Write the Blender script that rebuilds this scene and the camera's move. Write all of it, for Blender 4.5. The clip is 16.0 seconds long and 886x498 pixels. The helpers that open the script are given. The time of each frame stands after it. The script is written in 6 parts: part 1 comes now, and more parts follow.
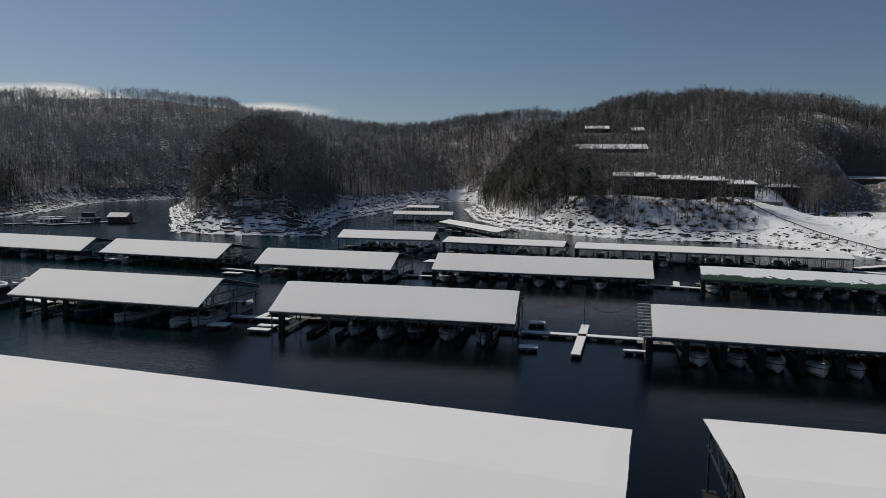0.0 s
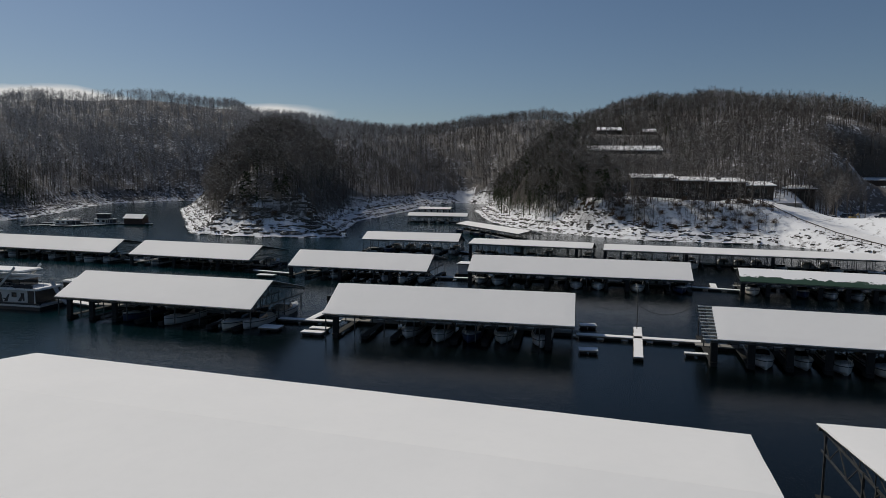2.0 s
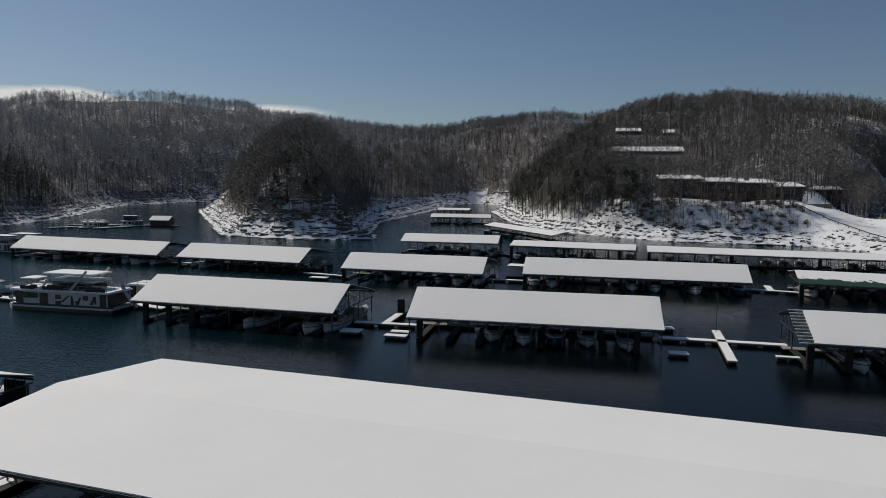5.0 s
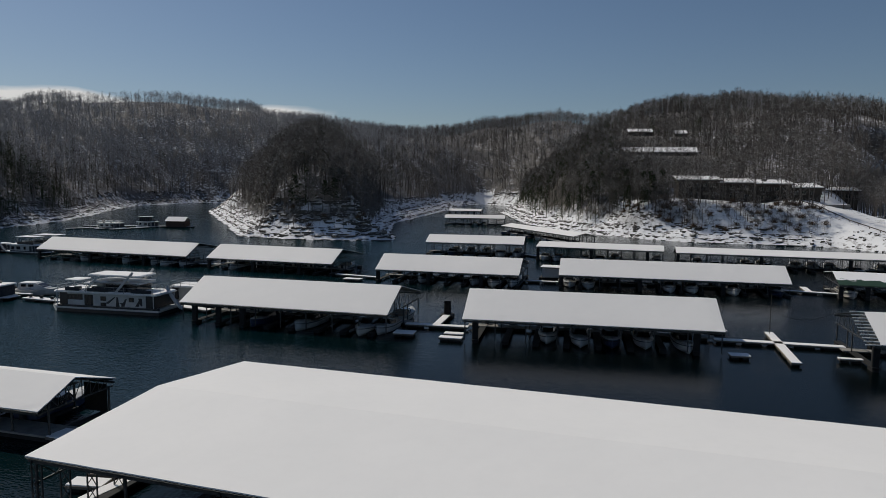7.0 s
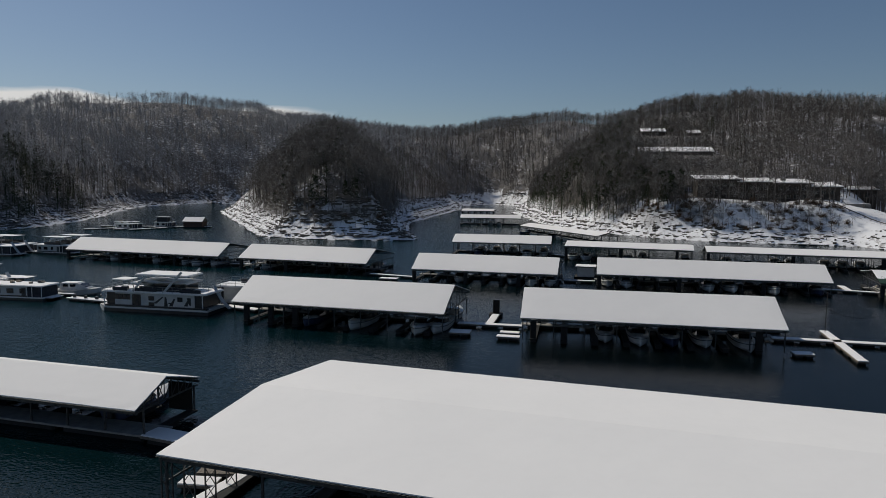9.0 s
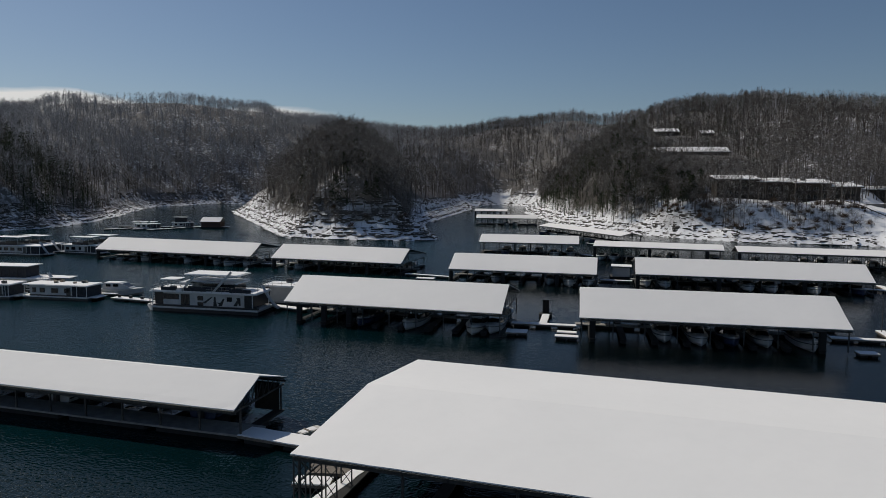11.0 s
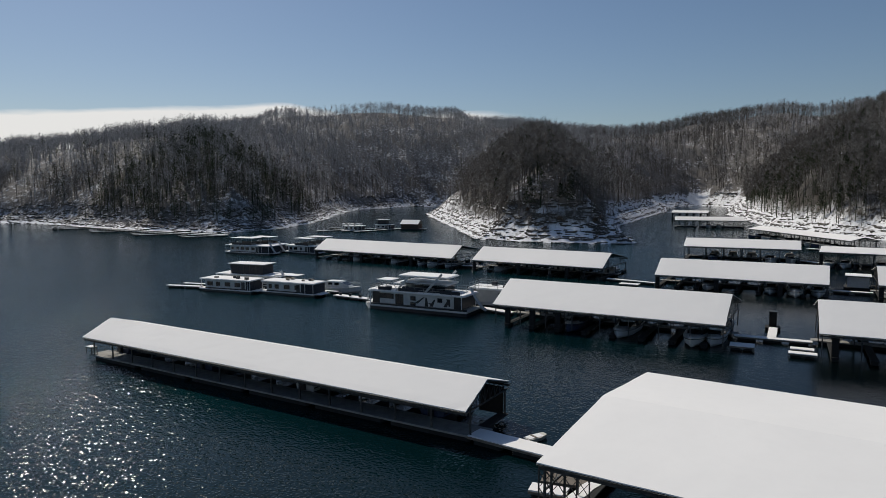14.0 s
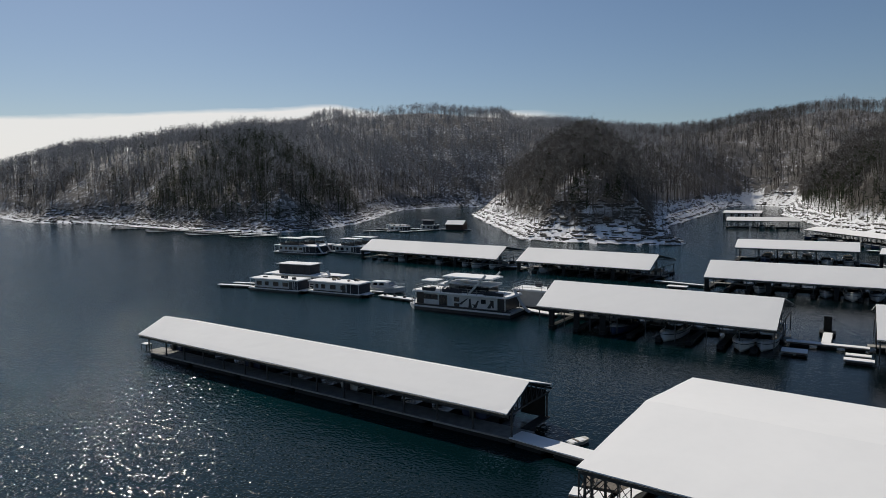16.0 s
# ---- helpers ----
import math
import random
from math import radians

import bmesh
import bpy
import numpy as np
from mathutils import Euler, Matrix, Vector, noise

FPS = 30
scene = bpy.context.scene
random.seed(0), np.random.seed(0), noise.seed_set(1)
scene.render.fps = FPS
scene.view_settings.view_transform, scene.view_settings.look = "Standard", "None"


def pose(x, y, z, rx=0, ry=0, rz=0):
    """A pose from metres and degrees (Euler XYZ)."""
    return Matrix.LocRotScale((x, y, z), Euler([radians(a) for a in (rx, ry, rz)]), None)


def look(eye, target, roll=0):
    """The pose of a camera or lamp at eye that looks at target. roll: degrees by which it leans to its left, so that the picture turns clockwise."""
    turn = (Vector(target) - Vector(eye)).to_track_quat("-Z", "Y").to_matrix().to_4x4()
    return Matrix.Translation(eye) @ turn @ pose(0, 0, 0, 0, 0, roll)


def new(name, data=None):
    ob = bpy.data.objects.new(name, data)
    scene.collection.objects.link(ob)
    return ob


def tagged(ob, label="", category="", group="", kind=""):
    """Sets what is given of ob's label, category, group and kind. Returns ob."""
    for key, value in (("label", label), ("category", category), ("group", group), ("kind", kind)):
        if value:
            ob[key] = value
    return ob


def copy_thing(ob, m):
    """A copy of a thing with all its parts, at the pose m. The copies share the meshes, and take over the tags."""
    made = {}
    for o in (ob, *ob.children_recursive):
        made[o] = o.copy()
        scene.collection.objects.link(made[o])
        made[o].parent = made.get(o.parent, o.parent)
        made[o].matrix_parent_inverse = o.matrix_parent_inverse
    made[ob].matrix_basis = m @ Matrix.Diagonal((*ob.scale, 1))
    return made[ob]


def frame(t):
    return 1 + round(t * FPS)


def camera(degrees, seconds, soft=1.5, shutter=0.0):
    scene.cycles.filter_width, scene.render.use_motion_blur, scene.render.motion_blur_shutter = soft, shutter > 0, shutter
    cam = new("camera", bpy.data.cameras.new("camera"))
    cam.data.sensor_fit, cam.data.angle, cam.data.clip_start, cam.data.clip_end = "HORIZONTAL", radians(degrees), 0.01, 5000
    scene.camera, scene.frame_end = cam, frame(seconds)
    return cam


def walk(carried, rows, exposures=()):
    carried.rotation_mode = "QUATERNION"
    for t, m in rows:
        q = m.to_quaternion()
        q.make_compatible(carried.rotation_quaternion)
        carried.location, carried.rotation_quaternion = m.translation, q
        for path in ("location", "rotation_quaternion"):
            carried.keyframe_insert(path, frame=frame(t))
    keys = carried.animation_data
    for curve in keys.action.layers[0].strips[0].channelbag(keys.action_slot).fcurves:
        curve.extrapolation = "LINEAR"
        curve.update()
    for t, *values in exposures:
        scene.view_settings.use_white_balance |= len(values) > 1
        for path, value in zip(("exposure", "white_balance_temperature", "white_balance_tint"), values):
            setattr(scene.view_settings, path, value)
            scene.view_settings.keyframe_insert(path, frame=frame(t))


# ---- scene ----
cam = camera(67.1, 16.0, soft=0.75)
PATH = [
    (0, (0.842, 3.978, 18.845), (0.475, 5.933, 18.639), 0.7),
    (0.5, (-0.875, 3.766, 18.837), (-1.243, 5.722, 18.634), 0.7),
    (1, (-2.561, 3.558, 18.841), (-2.929, 5.513, 18.637), 0.6),
    (1.5, (-4.176, 3.299, 18.838), (-4.543, 5.255, 18.635), 0.7),
    (2, (-5.719, 3.165, 18.8), (-6.086, 5.121, 18.598), 0.7),
    (2.5, (-7.32, 2.932, 18.874), (-7.687, 4.888, 18.672), 0.7),
    (3, (-8.944, 2.614, 18.972), (-9.31, 4.57, 18.77), 0.7),
    (3.5, (-10.494, 2.409, 19.061), (-10.861, 4.365, 18.859), 0.7),
    (4, (-12.142, 1.98, 19.091), (-12.511, 3.935, 18.889), 0.7),
    (6.5, (-20.401, 0.546, 19.119), (-20.772, 2.501, 18.92), 0.5),
    (7, (-22.134, 0.259, 19.126), (-22.502, 2.214, 18.927), 0.6),
    (7.5, (-23.799, -0.015, 19.077), (-24.169, 1.94, 18.878), 0.5),
    (8, (-25.475, -0.339, 19.011), (-25.845, 1.617, 18.812), 0.5),
    (8.5, (-27.193, -0.587, 18.926), (-27.563, 1.368, 18.728), 0.5),
    (9, (-28.913, -0.893, 18.871), (-29.282, 1.062, 18.673), 0.5),
    (11.5, (-37.307, -2.315, 18.699), (-37.678, -0.359, 18.503), 0.5),
    (12, (-38.495, -2.488, 18.731), (-38.868, -0.532, 18.536), 0.6),
    (12.5, (-38.891, -2.55, 18.833), (-39.276, -0.597, 18.637), 0.6),
    (13, (-39.054, -2.797, 19.004), (-39.544, -0.868, 18.808), 0.5),
    (13.5, (-39.148, -2.627, 18.965), (-39.86, -0.768, 18.77), 0.1),
    (14, (-39.091, -2.764, 19.071), (-39.977, -0.981, 18.878), -0.4),
    (14.5, (-39.043, -2.655, 19.063), (-40.021, -0.921, 18.872), -0.6),
    (15, (-38.929, -2.755, 19.149), (-39.947, -1.043, 18.959), -0.6),
    (15.5, (-38.903, -2.619, 19.145), (-39.942, -0.92, 18.955), -0.7),
    (16, (-38.708, -2.906, 19.293), (-39.714, -1.188, 19.101), -0.6),
]
walk(cam, [(t, look(eye, target, roll)) for t, eye, target, roll in PATH], [(0, -0.42), (2, -0.38), (9, -0.34), (12.5, -0.2), (14, -0.09), (16, -0.07)])

# ---- world, sun ----
SUN_AZ, SUN_EL = 60.0, 46.0          # degrees left of +y, above the horizon
sun_dir = Vector((-math.sin(radians(SUN_AZ)) * math.cos(radians(SUN_EL)),
                  math.cos(radians(SUN_AZ)) * math.cos(radians(SUN_EL)), math.sin(radians(SUN_EL))))
sun = new("sun", bpy.data.lights.new("sun", "SUN"))
sun.data.energy, sun.data.angle, sun.data.color = 3.4, radians(0.53), (1.0, 0.937, 0.825)
sun.rotation_euler = sun_dir.to_track_quat("Z", "Y").to_euler()

world = bpy.data.worlds.new("world")
scene.world = world
world.use_nodes = True
wt = world.node_tree
wt.nodes.clear()


def wnode(kind, **values):
    n = wt.nodes.new(kind)
    for key, value in values.items():
        n.inputs[key].default_value = value
    return n


w_out, w_bg = wnode("ShaderNodeOutputWorld"), wnode("ShaderNodeBackground", Strength=0.064)
sky = wt.nodes.new("ShaderNodeTexSky")
sky.sky_type, sky.sun_disc = "NISHITA", False
sky.sun_elevation, sky.sun_rotation = radians(SUN_EL), radians(-SUN_AZ)
sky.altitude, sky.air_density, sky.dust_density, sky.ozone_density = 300, 1.0, 0.7, 3.9
# a low bank of cloud over the hills to the left, thinning out towards the right
w_co = wt.nodes.new("ShaderNodeTexCoord")
w_sep = wt.nodes.new("ShaderNodeSeparateXYZ")
wt.links.new(w_co.outputs["Generated"], w_sep.inputs[0])


def wmath(op, a, b=None, c=None):
    n = wt.nodes.new("ShaderNodeMath")
    n.operation = op
    for slot, value in enumerate((a, b, c)):
        if value is None:
            continue
        if isinstance(value, (int, float)):
            n.inputs[slot].default_value = value
        else:
            wt.links.new(value, n.inputs[slot])
    return n.outputs[0]


w_az = wmath("ARCTAN2", wmath("MULTIPLY", w_sep.outputs[0], -1.0), w_sep.outputs[1])
w_noise = wnode("ShaderNodeTexNoise", Scale=9.0, Detail=7.0, Roughness=0.6)
w_map = wt.nodes.new("ShaderNodeMapping")
w_map.inputs["Scale"].default_value = (1, 1, 5)
wt.links.new(w_co.outputs["Generated"], w_map.inputs[0])
wt.links.new(w_map.outputs[0], w_noise.inputs["Vector"])
# top of the bank, as sine of the elevation, over azimuth to the left
w_tops = []
for pairs in (("From Min", 0.36), ("From Max", 0.70), ("To Min", 0.1035), ("To Max", 0.1175)), (("From Min", 0.70), ("From Max", 1.15), ("To Min", 0.0), ("To Max", -0.030)), (("From Min", 0.44), ("From Max", 0.51), ("To Min", 0.0), ("To Max", -0.012)), (("From Min", 0.60), ("From Max", 0.68), ("To Min", 0.0), ("To Max", 0.012)):
    n = wt.nodes.new("ShaderNodeMapRange")
    for k, v in pairs:
        n.inputs[k].default_value = v
    wt.links.new(w_az, n.inputs["Value"])
    w_tops.append(n.outputs[0])
w_top = wmath("ADD", wmath("ADD", w_tops[0], w_tops[1]), wmath("ADD", w_tops[2], w_tops[3]))
w_edge = wmath("MULTIPLY_ADD", w_noise.outputs["Fac"], 0.012, -0.006)
w_gap = wmath("SUBTRACT", wmath("ADD", w_top, w_edge), w_sep.outputs[2])
w_mask = wt.nodes.new("ShaderNodeMapRange")
for k, v in (("From Min", -0.001), ("From Max", 0.006), ("To Min", 0.0), ("To Max", 0.9)):
    w_mask.inputs[k].default_value = v
wt.links.new(w_gap, w_mask.inputs["Value"])
w_side = wt.nodes.new("ShaderNodeMapRange")
for k, v in (("From Min", 0.34), ("From Max", 0.42), ("To Min", 0.0), ("To Max", 1.0)):
    w_side.inputs[k].default_value = v
wt.links.new(w_az, w_side.inputs["Value"])
w_low = wmath("GREATER_THAN", w_sep.outputs[2], -0.02)
w_amount = wmath("MULTIPLY", wmath("MULTIPLY", w_mask.outputs[0], w_side.outputs[0]), w_low)
w_mix = wt.nodes.new("ShaderNodeMix")
w_mix.data_type = "RGBA"
w_mix.inputs[7].default_value = (13.6, 13.3, 12.9, 1)
wt.links.new(w_amount, w_mix.inputs[0])
wt.links.new(sky.outputs[0], w_mix.inputs[6])
wt.links.new(w_mix.outputs[2], w_bg.inputs["Color"])
wt.links.new(w_bg.outputs[0], w_out.inputs[0])


# ---- materials ----
class Mat:
    """A small node-graph writer round one Principled shader."""

    def __init__(self, name, rough=0.6, metal=0.0, color=(0.5, 0.5, 0.5), spec=0.5):
        self.m = bpy.data.materials.new(name)
        self.m.use_nodes = True
        self.t = self.m.node_tree
        self.b = self.t.nodes["Principled BSDF"]
        self.b.inputs["Roughness"].default_value = rough
        self.b.inputs["Metallic"].default_value = metal
        self.b.inputs["Specular IOR Level"].default_value = spec
        self.b.inputs["Base Color"].default_value = (*color, 1)
        self.co = None

    def node(self, kind, **values):
        n = self.t.nodes.new(kind)
        for key, value in values.items():
            n.inputs[key].default_value = value
        return n

    def link(self, a, b):
        self.t.links.new(a, b)

    def place(self, scale=(1, 1, 1), world=True):
        if world:
            src = self.node("ShaderNodeNewGeometry").outputs["Position"]
        else:
            src = self.node("ShaderNodeTexCoord").outputs["Object"]
        mp = self.node("ShaderNodeMapping", Scale=scale)
        self.link(src, mp.inputs[0])
        return mp.outputs[0]

    def noise(self, scale, detail=4.0, rough=0.55, stretch=(1, 1, 1)):
        n = self.node("ShaderNodeTexNoise", Scale=scale, Detail=detail, Roughness=rough)
        self.link(self.place(stretch), n.inputs["Vector"])
        return n.outputs["Fac"]

    def ramp(self, fac, stops):
        n = self.node("ShaderNodeValToRGB")
        el = n.color_ramp.elements
        while len(el) < len(stops):
            el.new(0.5)
        for e, (p, c) in zip(el, stops):
            e.position, e.color = p, (*c, 1)
        self.link(fac, n.inputs[0])
        return n.outputs[0]

    def mix(self, fac, a, b, kind="MIX"):
        n = self.node("ShaderNodeMix")
        n.data_type, n.blend_type = "RGBA", kind
        for slot, value in ((0, fac), (6, a), (7, b)):
            if isinstance(value, (int, float)):
                n.inputs[slot].default_value = value
            elif isinstance(value, tuple):
                n.inputs[slot].default_value = (*value, 1)
            else:
                self.link(value, n.inputs[slot])
        return n.outputs[2]

    def math(self, op, a, b=0.0):
        n = self.node("ShaderNodeMath")
        n.operation = op
        for slot, value in enumerate((a, b)):
            if isinstance(value, (int, float)):
                n.inputs[slot].default_value = value
            else:
                self.link(value, n.inputs[slot])
        return n.outputs[0]

    def span(self, value, a, b, c=0.0, d=1.0):
        n = self.node("ShaderNodeMapRange")
        for k, v in (("From Min", a), ("From Max", b), ("To Min", c), ("To Max", d)):
            n.inputs[k].default_value = v
        self.link(value, n.inputs["Value"])
        return n.outputs[0]

    def color(self, out):
        self.link(out, self.b.inputs["Base Color"])
        return self

    def rough(self, out):
        self.link(out, self.b.inputs["Roughness"])
        return self

    def bump(self, height, strength=0.4, distance=0.05):
        n = self.node("ShaderNodeBump", Strength=strength, Distance=distance)
        self.link(height, n.inputs["Height"])
        self.link(n.outputs[0], self.b.inputs["Normal"])
        return self

    def up(self):
        sep = self.node("ShaderNodeSeparateXYZ")
        self.link(self.node("ShaderNodeNewGeometry").outputs["Normal"], sep.inputs[0])
        return sep.outputs[2]

    def random(self):
        return self.node("ShaderNodeObjectInfo").outputs["Random"]

    def island(self):
        return self.node("ShaderNodeNewGeometry").outputs["Random Per Island"]


def plain(name, low, high, scale=3.0, rough=0.6, metal=0.0, bump=0.15, stretch=(1, 1, 1)):
    m = Mat(name, rough, metal)
    n = m.noise(scale, 5.0, 0.6, stretch)
    m.color(m.ramp(n, ((0.3, low), (0.7, high))))
    m.bump(m.noise(scale * 6, 3.0), bump, 0.02)
    return m.m


def snow_material():
    m = Mat("snow", 0.75, spec=0.25)
    big, fine = m.noise(0.16, 4.0, 0.55), m.noise(2.2, 6.0, 0.65)
    base = m.ramp(big, ((0.25, (0.81, 0.81, 0.815)), (0.75, (0.87, 0.86, 0.85))))
    m.color(m.mix(m.span(fine, 0.35, 0.75, 0.0, 0.18), base, (0.74, 0.75, 0.77)))
    m.bump(m.math("ADD", m.math("MULTIPLY", big, 3.0), m.math("MULTIPLY", fine, 0.35)), 0.25, 0.08)
    return m.m


def roof_snow_material():
    """Thin smooth snow on sheet metal: faint seams where the ribs lie and slow drift patches."""
    m = Mat("roof_snow", 0.72, spec=0.25)
    big, fine = m.noise(0.09, 3.0, 0.5), m.noise(1.4, 6.0, 0.62)
    base = m.ramp(big, ((0.25, (0.80, 0.793, 0.780)), (0.75, (0.865, 0.853, 0.836))))
    m.color(m.mix(m.span(fine, 0.45, 0.8, 0.0, 0.16), base, (0.73, 0.722, 0.71)))
    m.bump(m.math("ADD", m.math("MULTIPLY", big, 0.6), m.math("MULTIPLY", fine, 0.2)), 0.14, 0.06)
    return m.m


def patchy_snow_material(under):
    """Snow sliding off a painted metal roof: the metal shows where the sheet has torn."""
    m = Mat("patchy_snow", 0.7, spec=0.3)
    co = m.node("ShaderNodeTexCoord").outputs["Object"]
    sep = m.node("ShaderNodeSeparateXYZ")
    m.link(co, sep.inputs[0])
    tear = m.noise(0.55, 7.0, 0.65)
    low = m.span(sep.outputs[1], -5.6, -1.2, 1.0, 0.0)
    fac = m.span(m.math("ADD", m.math("MULTIPLY", tear, 0.8), m.math("MULTIPLY", low, 0.62)), 0.76, 0.79)
    m.color(m.mix(fac, (0.83, 0.83, 0.835), under))
    m.rough(m.span(fac, 0, 1, 0.75, 0.45))
    return m.m


def ground_material():
    """Snow on level ground, bare limestone on steep faces, leaf litter showing through in the woods and, as painted
    shade, on the west bank.
    """
    m = Mat("snowy_ground", 0.85, spec=0.2)
    up = m.up()
    n1, n2, n3 = m.noise(0.05, 4.0), m.noise(0.5, 6.0, 0.65), m.noise(3.0, 5.0, 0.6)
    edge = m.math("ADD", up, m.math("MULTIPLY", m.math("SUBTRACT", n2, 0.5), 0.55))
    rock = m.ramp(m.noise(1.2, 6.0, 0.7, (1, 1, 6)), ((0.25, (0.03, 0.027, 0.023)), (0.55, (0.10, 0.09, 0.078)), (0.8, (0.22, 0.20, 0.175))))
    litter_and_shade = m.ramp(n3, ((0.3, (0.036, 0.030, 0.025)), (0.7, (0.10, 0.082, 0.066))))
    white = m.mix(m.span(n3, 0.4, 0.8, 0.0, 0.25), (0.80, 0.81, 0.83), (0.70, 0.71, 0.735))
    under = m.node("ShaderNodeAttribute")
    under.attribute_name = "litter_and_shade"
    cover = m.math("ADD", m.math("ADD", n2, m.math("MULTIPLY", n1, 0.35)), m.math("MULTIPLY", under.outputs["Fac"], 0.19))
    wood = m.span(cover, 0.70, 0.86, 0.0, 0.9)
    flat = m.mix(wood, white, litter_and_shade)
    m.color(m.mix(m.span(edge, 0.46, 0.62), rock, flat))
    m.bump(m.math("ADD", n2, m.math("MULTIPLY", n3, 0.4)), 0.55, 0.25)
    return m.m


def ledge_material():
    m = Mat("limestone_ledge", 0.85, spec=0.25)
    up = m.up()
    n2 = m.noise(0.9, 6.0, 0.65)
    edge = m.math("ADD", up, m.math("MULTIPLY", m.math("SUBTRACT", n2, 0.5), 0.7))
    rock = m.ramp(m.noise(1.6, 6.0, 0.7, (1, 1, 7)), ((0.25, (0.028, 0.025, 0.022)), (0.55, (0.09, 0.082, 0.07)), (0.82, (0.21, 0.19, 0.165))))
    m.color(m.mix(m.span(edge, 0.5, 0.7), rock, (0.80, 0.81, 0.83)))
    m.bump(n2, 0.5, 0.1)
    return m.m


def water_material():
    m = Mat("lake_water", 0.10, color=(0.0006, 0.0060, 0.0085), spec=0.24)
    m.b.inputs["IOR"].default_value = 1.333
    n1 = m.noise(1.1, 1.0, 0.5, (0.85, 1.15, 1))
    n2 = m.noise(4.4, 0.0, 0.5)
    n0 = m.noise(0.035, 3.0, 0.5)
    # the open lake to the west and the far coves are ruffled, the water between the docks lies more sheltered
    sep = m.node("ShaderNodeSeparateXYZ")
    m.link(m.place(), sep.inputs[0])
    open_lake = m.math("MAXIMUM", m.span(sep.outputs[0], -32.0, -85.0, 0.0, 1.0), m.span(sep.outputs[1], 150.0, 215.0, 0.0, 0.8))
    # base colour: turquoise out in the lake, near black in the harbour
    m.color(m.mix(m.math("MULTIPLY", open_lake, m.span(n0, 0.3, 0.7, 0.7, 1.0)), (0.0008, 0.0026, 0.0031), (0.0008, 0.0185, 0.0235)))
    calm = m.math("ADD", m.span(n0, 0.38, 0.62, 0.07, 0.13), m.math("MULTIPLY", m.math("MULTIPLY", open_lake, m.span(sep.outputs[1], 90.0, 230.0, 1.0, 0.42)), 0.72))
    h = m.math("MULTIPLY", m.math("ADD", m.math("MULTIPLY", n1, 0.55), m.math("MULTIPLY", n2, 0.42)), calm)
    m.rough(m.span(open_lake, 0.0, 0.8, 0.22, 0.09))
    m.bump(h, 1.0, 0.22)
    return m.m


def bark_material(name, dark, light, frost):
    """Winter trees: grey-brown bark, each tree its own shade, some with frost and snow along the twigs."""
    m = Mat(name, 0.9, spec=0.15)
    tone = m.mix(m.island(), dark, light)
    speck = m.noise(1.1, 5.0, 0.7)
    up = m.up()
    snow = m.math("MULTIPLY", m.span(up, 0.35, 0.8), m.span(speck, 0.40, 0.56, 0.0, frost))
    m.color(m.mix(snow, tone, (0.72, 0.73, 0.75)))
    return m.m


def needle_material():
    m = Mat("evergreen_needles", 0.8, spec=0.2)
    tone = m.mix(m.island(), (0.018, 0.028, 0.014), (0.055, 0.068, 0.032))
    speck = m.noise(0.7, 5.0, 0.7)
    snow = m.math("MULTIPLY", m.span(m.up(), 0.6, 0.9), m.span(speck, 0.58, 0.72, 0.0, 0.45))
    m.color(m.mix(snow, tone, (0.70, 0.71, 0.73)))
    return m.m


def glass_material():
    m = Mat("dark_glass", 0.06, color=(0.012, 0.015, 0.018), spec=0.6)
    m.rough(m.span(m.noise(2.0, 3.0), 0.3, 0.7, 0.04, 0.12))
    return m.m


def gelcoat(name, low, high, rough=0.28):
    m = Mat(name, rough)
    n = m.noise(0.8, 5.0, 0.6)
    grime = m.noise(5.0, 4.0, 0.6, (1, 1, 0.3))
    m.color(m.mix(m.span(grime, 0.55, 0.8, 0.0, 0.35), m.ramp(n, ((0.3, low), (0.7, high))), tuple(0.6 * c for c in low)))
    m.rough(m.span(grime, 0.3, 0.8, rough, rough + 0.25))
    return m.m


SNOW, ROOF_SNOW = snow_material(), roof_snow_material()
PATCHY = patchy_snow_material((0.030, 0.060, 0.035))
GROUND, LEDGE, WATER = ground_material(), ledge_material(), water_material()
BARK = bark_material("winter_bark", (0.062, 0.054, 0.047), (0.185, 0.163, 0.145), 0.6)
FROSTED = bark_material("frosted_bark", (0.185, 0.181, 0.181), (0.46, 0.452, 0.456), 0.9)
NEEDLES = needle_material()
STEEL = plain("weathered_steel", (0.05, 0.052, 0.052), (0.12, 0.12, 0.118), 4.0, 0.55, 0.5)
DARK_METAL = plain("dark_sheet_metal", (0.035, 0.040, 0.038), (0.075, 0.08, 0.078), 3.0, 0.5, 0.4)
GREEN_METAL = plain("green_roof_metal", (0.025, 0.05, 0.03), (0.045, 0.085, 0.05), 2.0, 0.45, 0.2)
GALVANISED = plain("galvanised_steel", (0.22, 0.23, 0.23), (0.38, 0.38, 0.37), 5.0, 0.45, 0.7)
WOOD = plain("weathered_planks", (0.10, 0.085, 0.068), (0.22, 0.19, 0.155), 2.5, 0.8, 0.0, 0.3, (0.4, 6, 1))
DARK_WOOD = plain("dark_timber", (0.03, 0.024, 0.019), (0.075, 0.06, 0.047), 2.0, 0.8, 0.0, 0.3, (1, 1, 4))
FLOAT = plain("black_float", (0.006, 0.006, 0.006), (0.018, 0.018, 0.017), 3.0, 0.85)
CONCRETE = plain("dock_concrete", (0.20, 0.195, 0.185), (0.33, 0.32, 0.30), 1.5, 0.85)
WHITE_HULL = gelcoat("white_gelcoat", (0.46, 0.47, 0.47), (0.60, 0.60, 0.585))
HOUSE_WALL = gelcoat("houseboat_wall", (0.50, 0.495, 0.475), (0.66, 0.65, 0.625), 0.4)
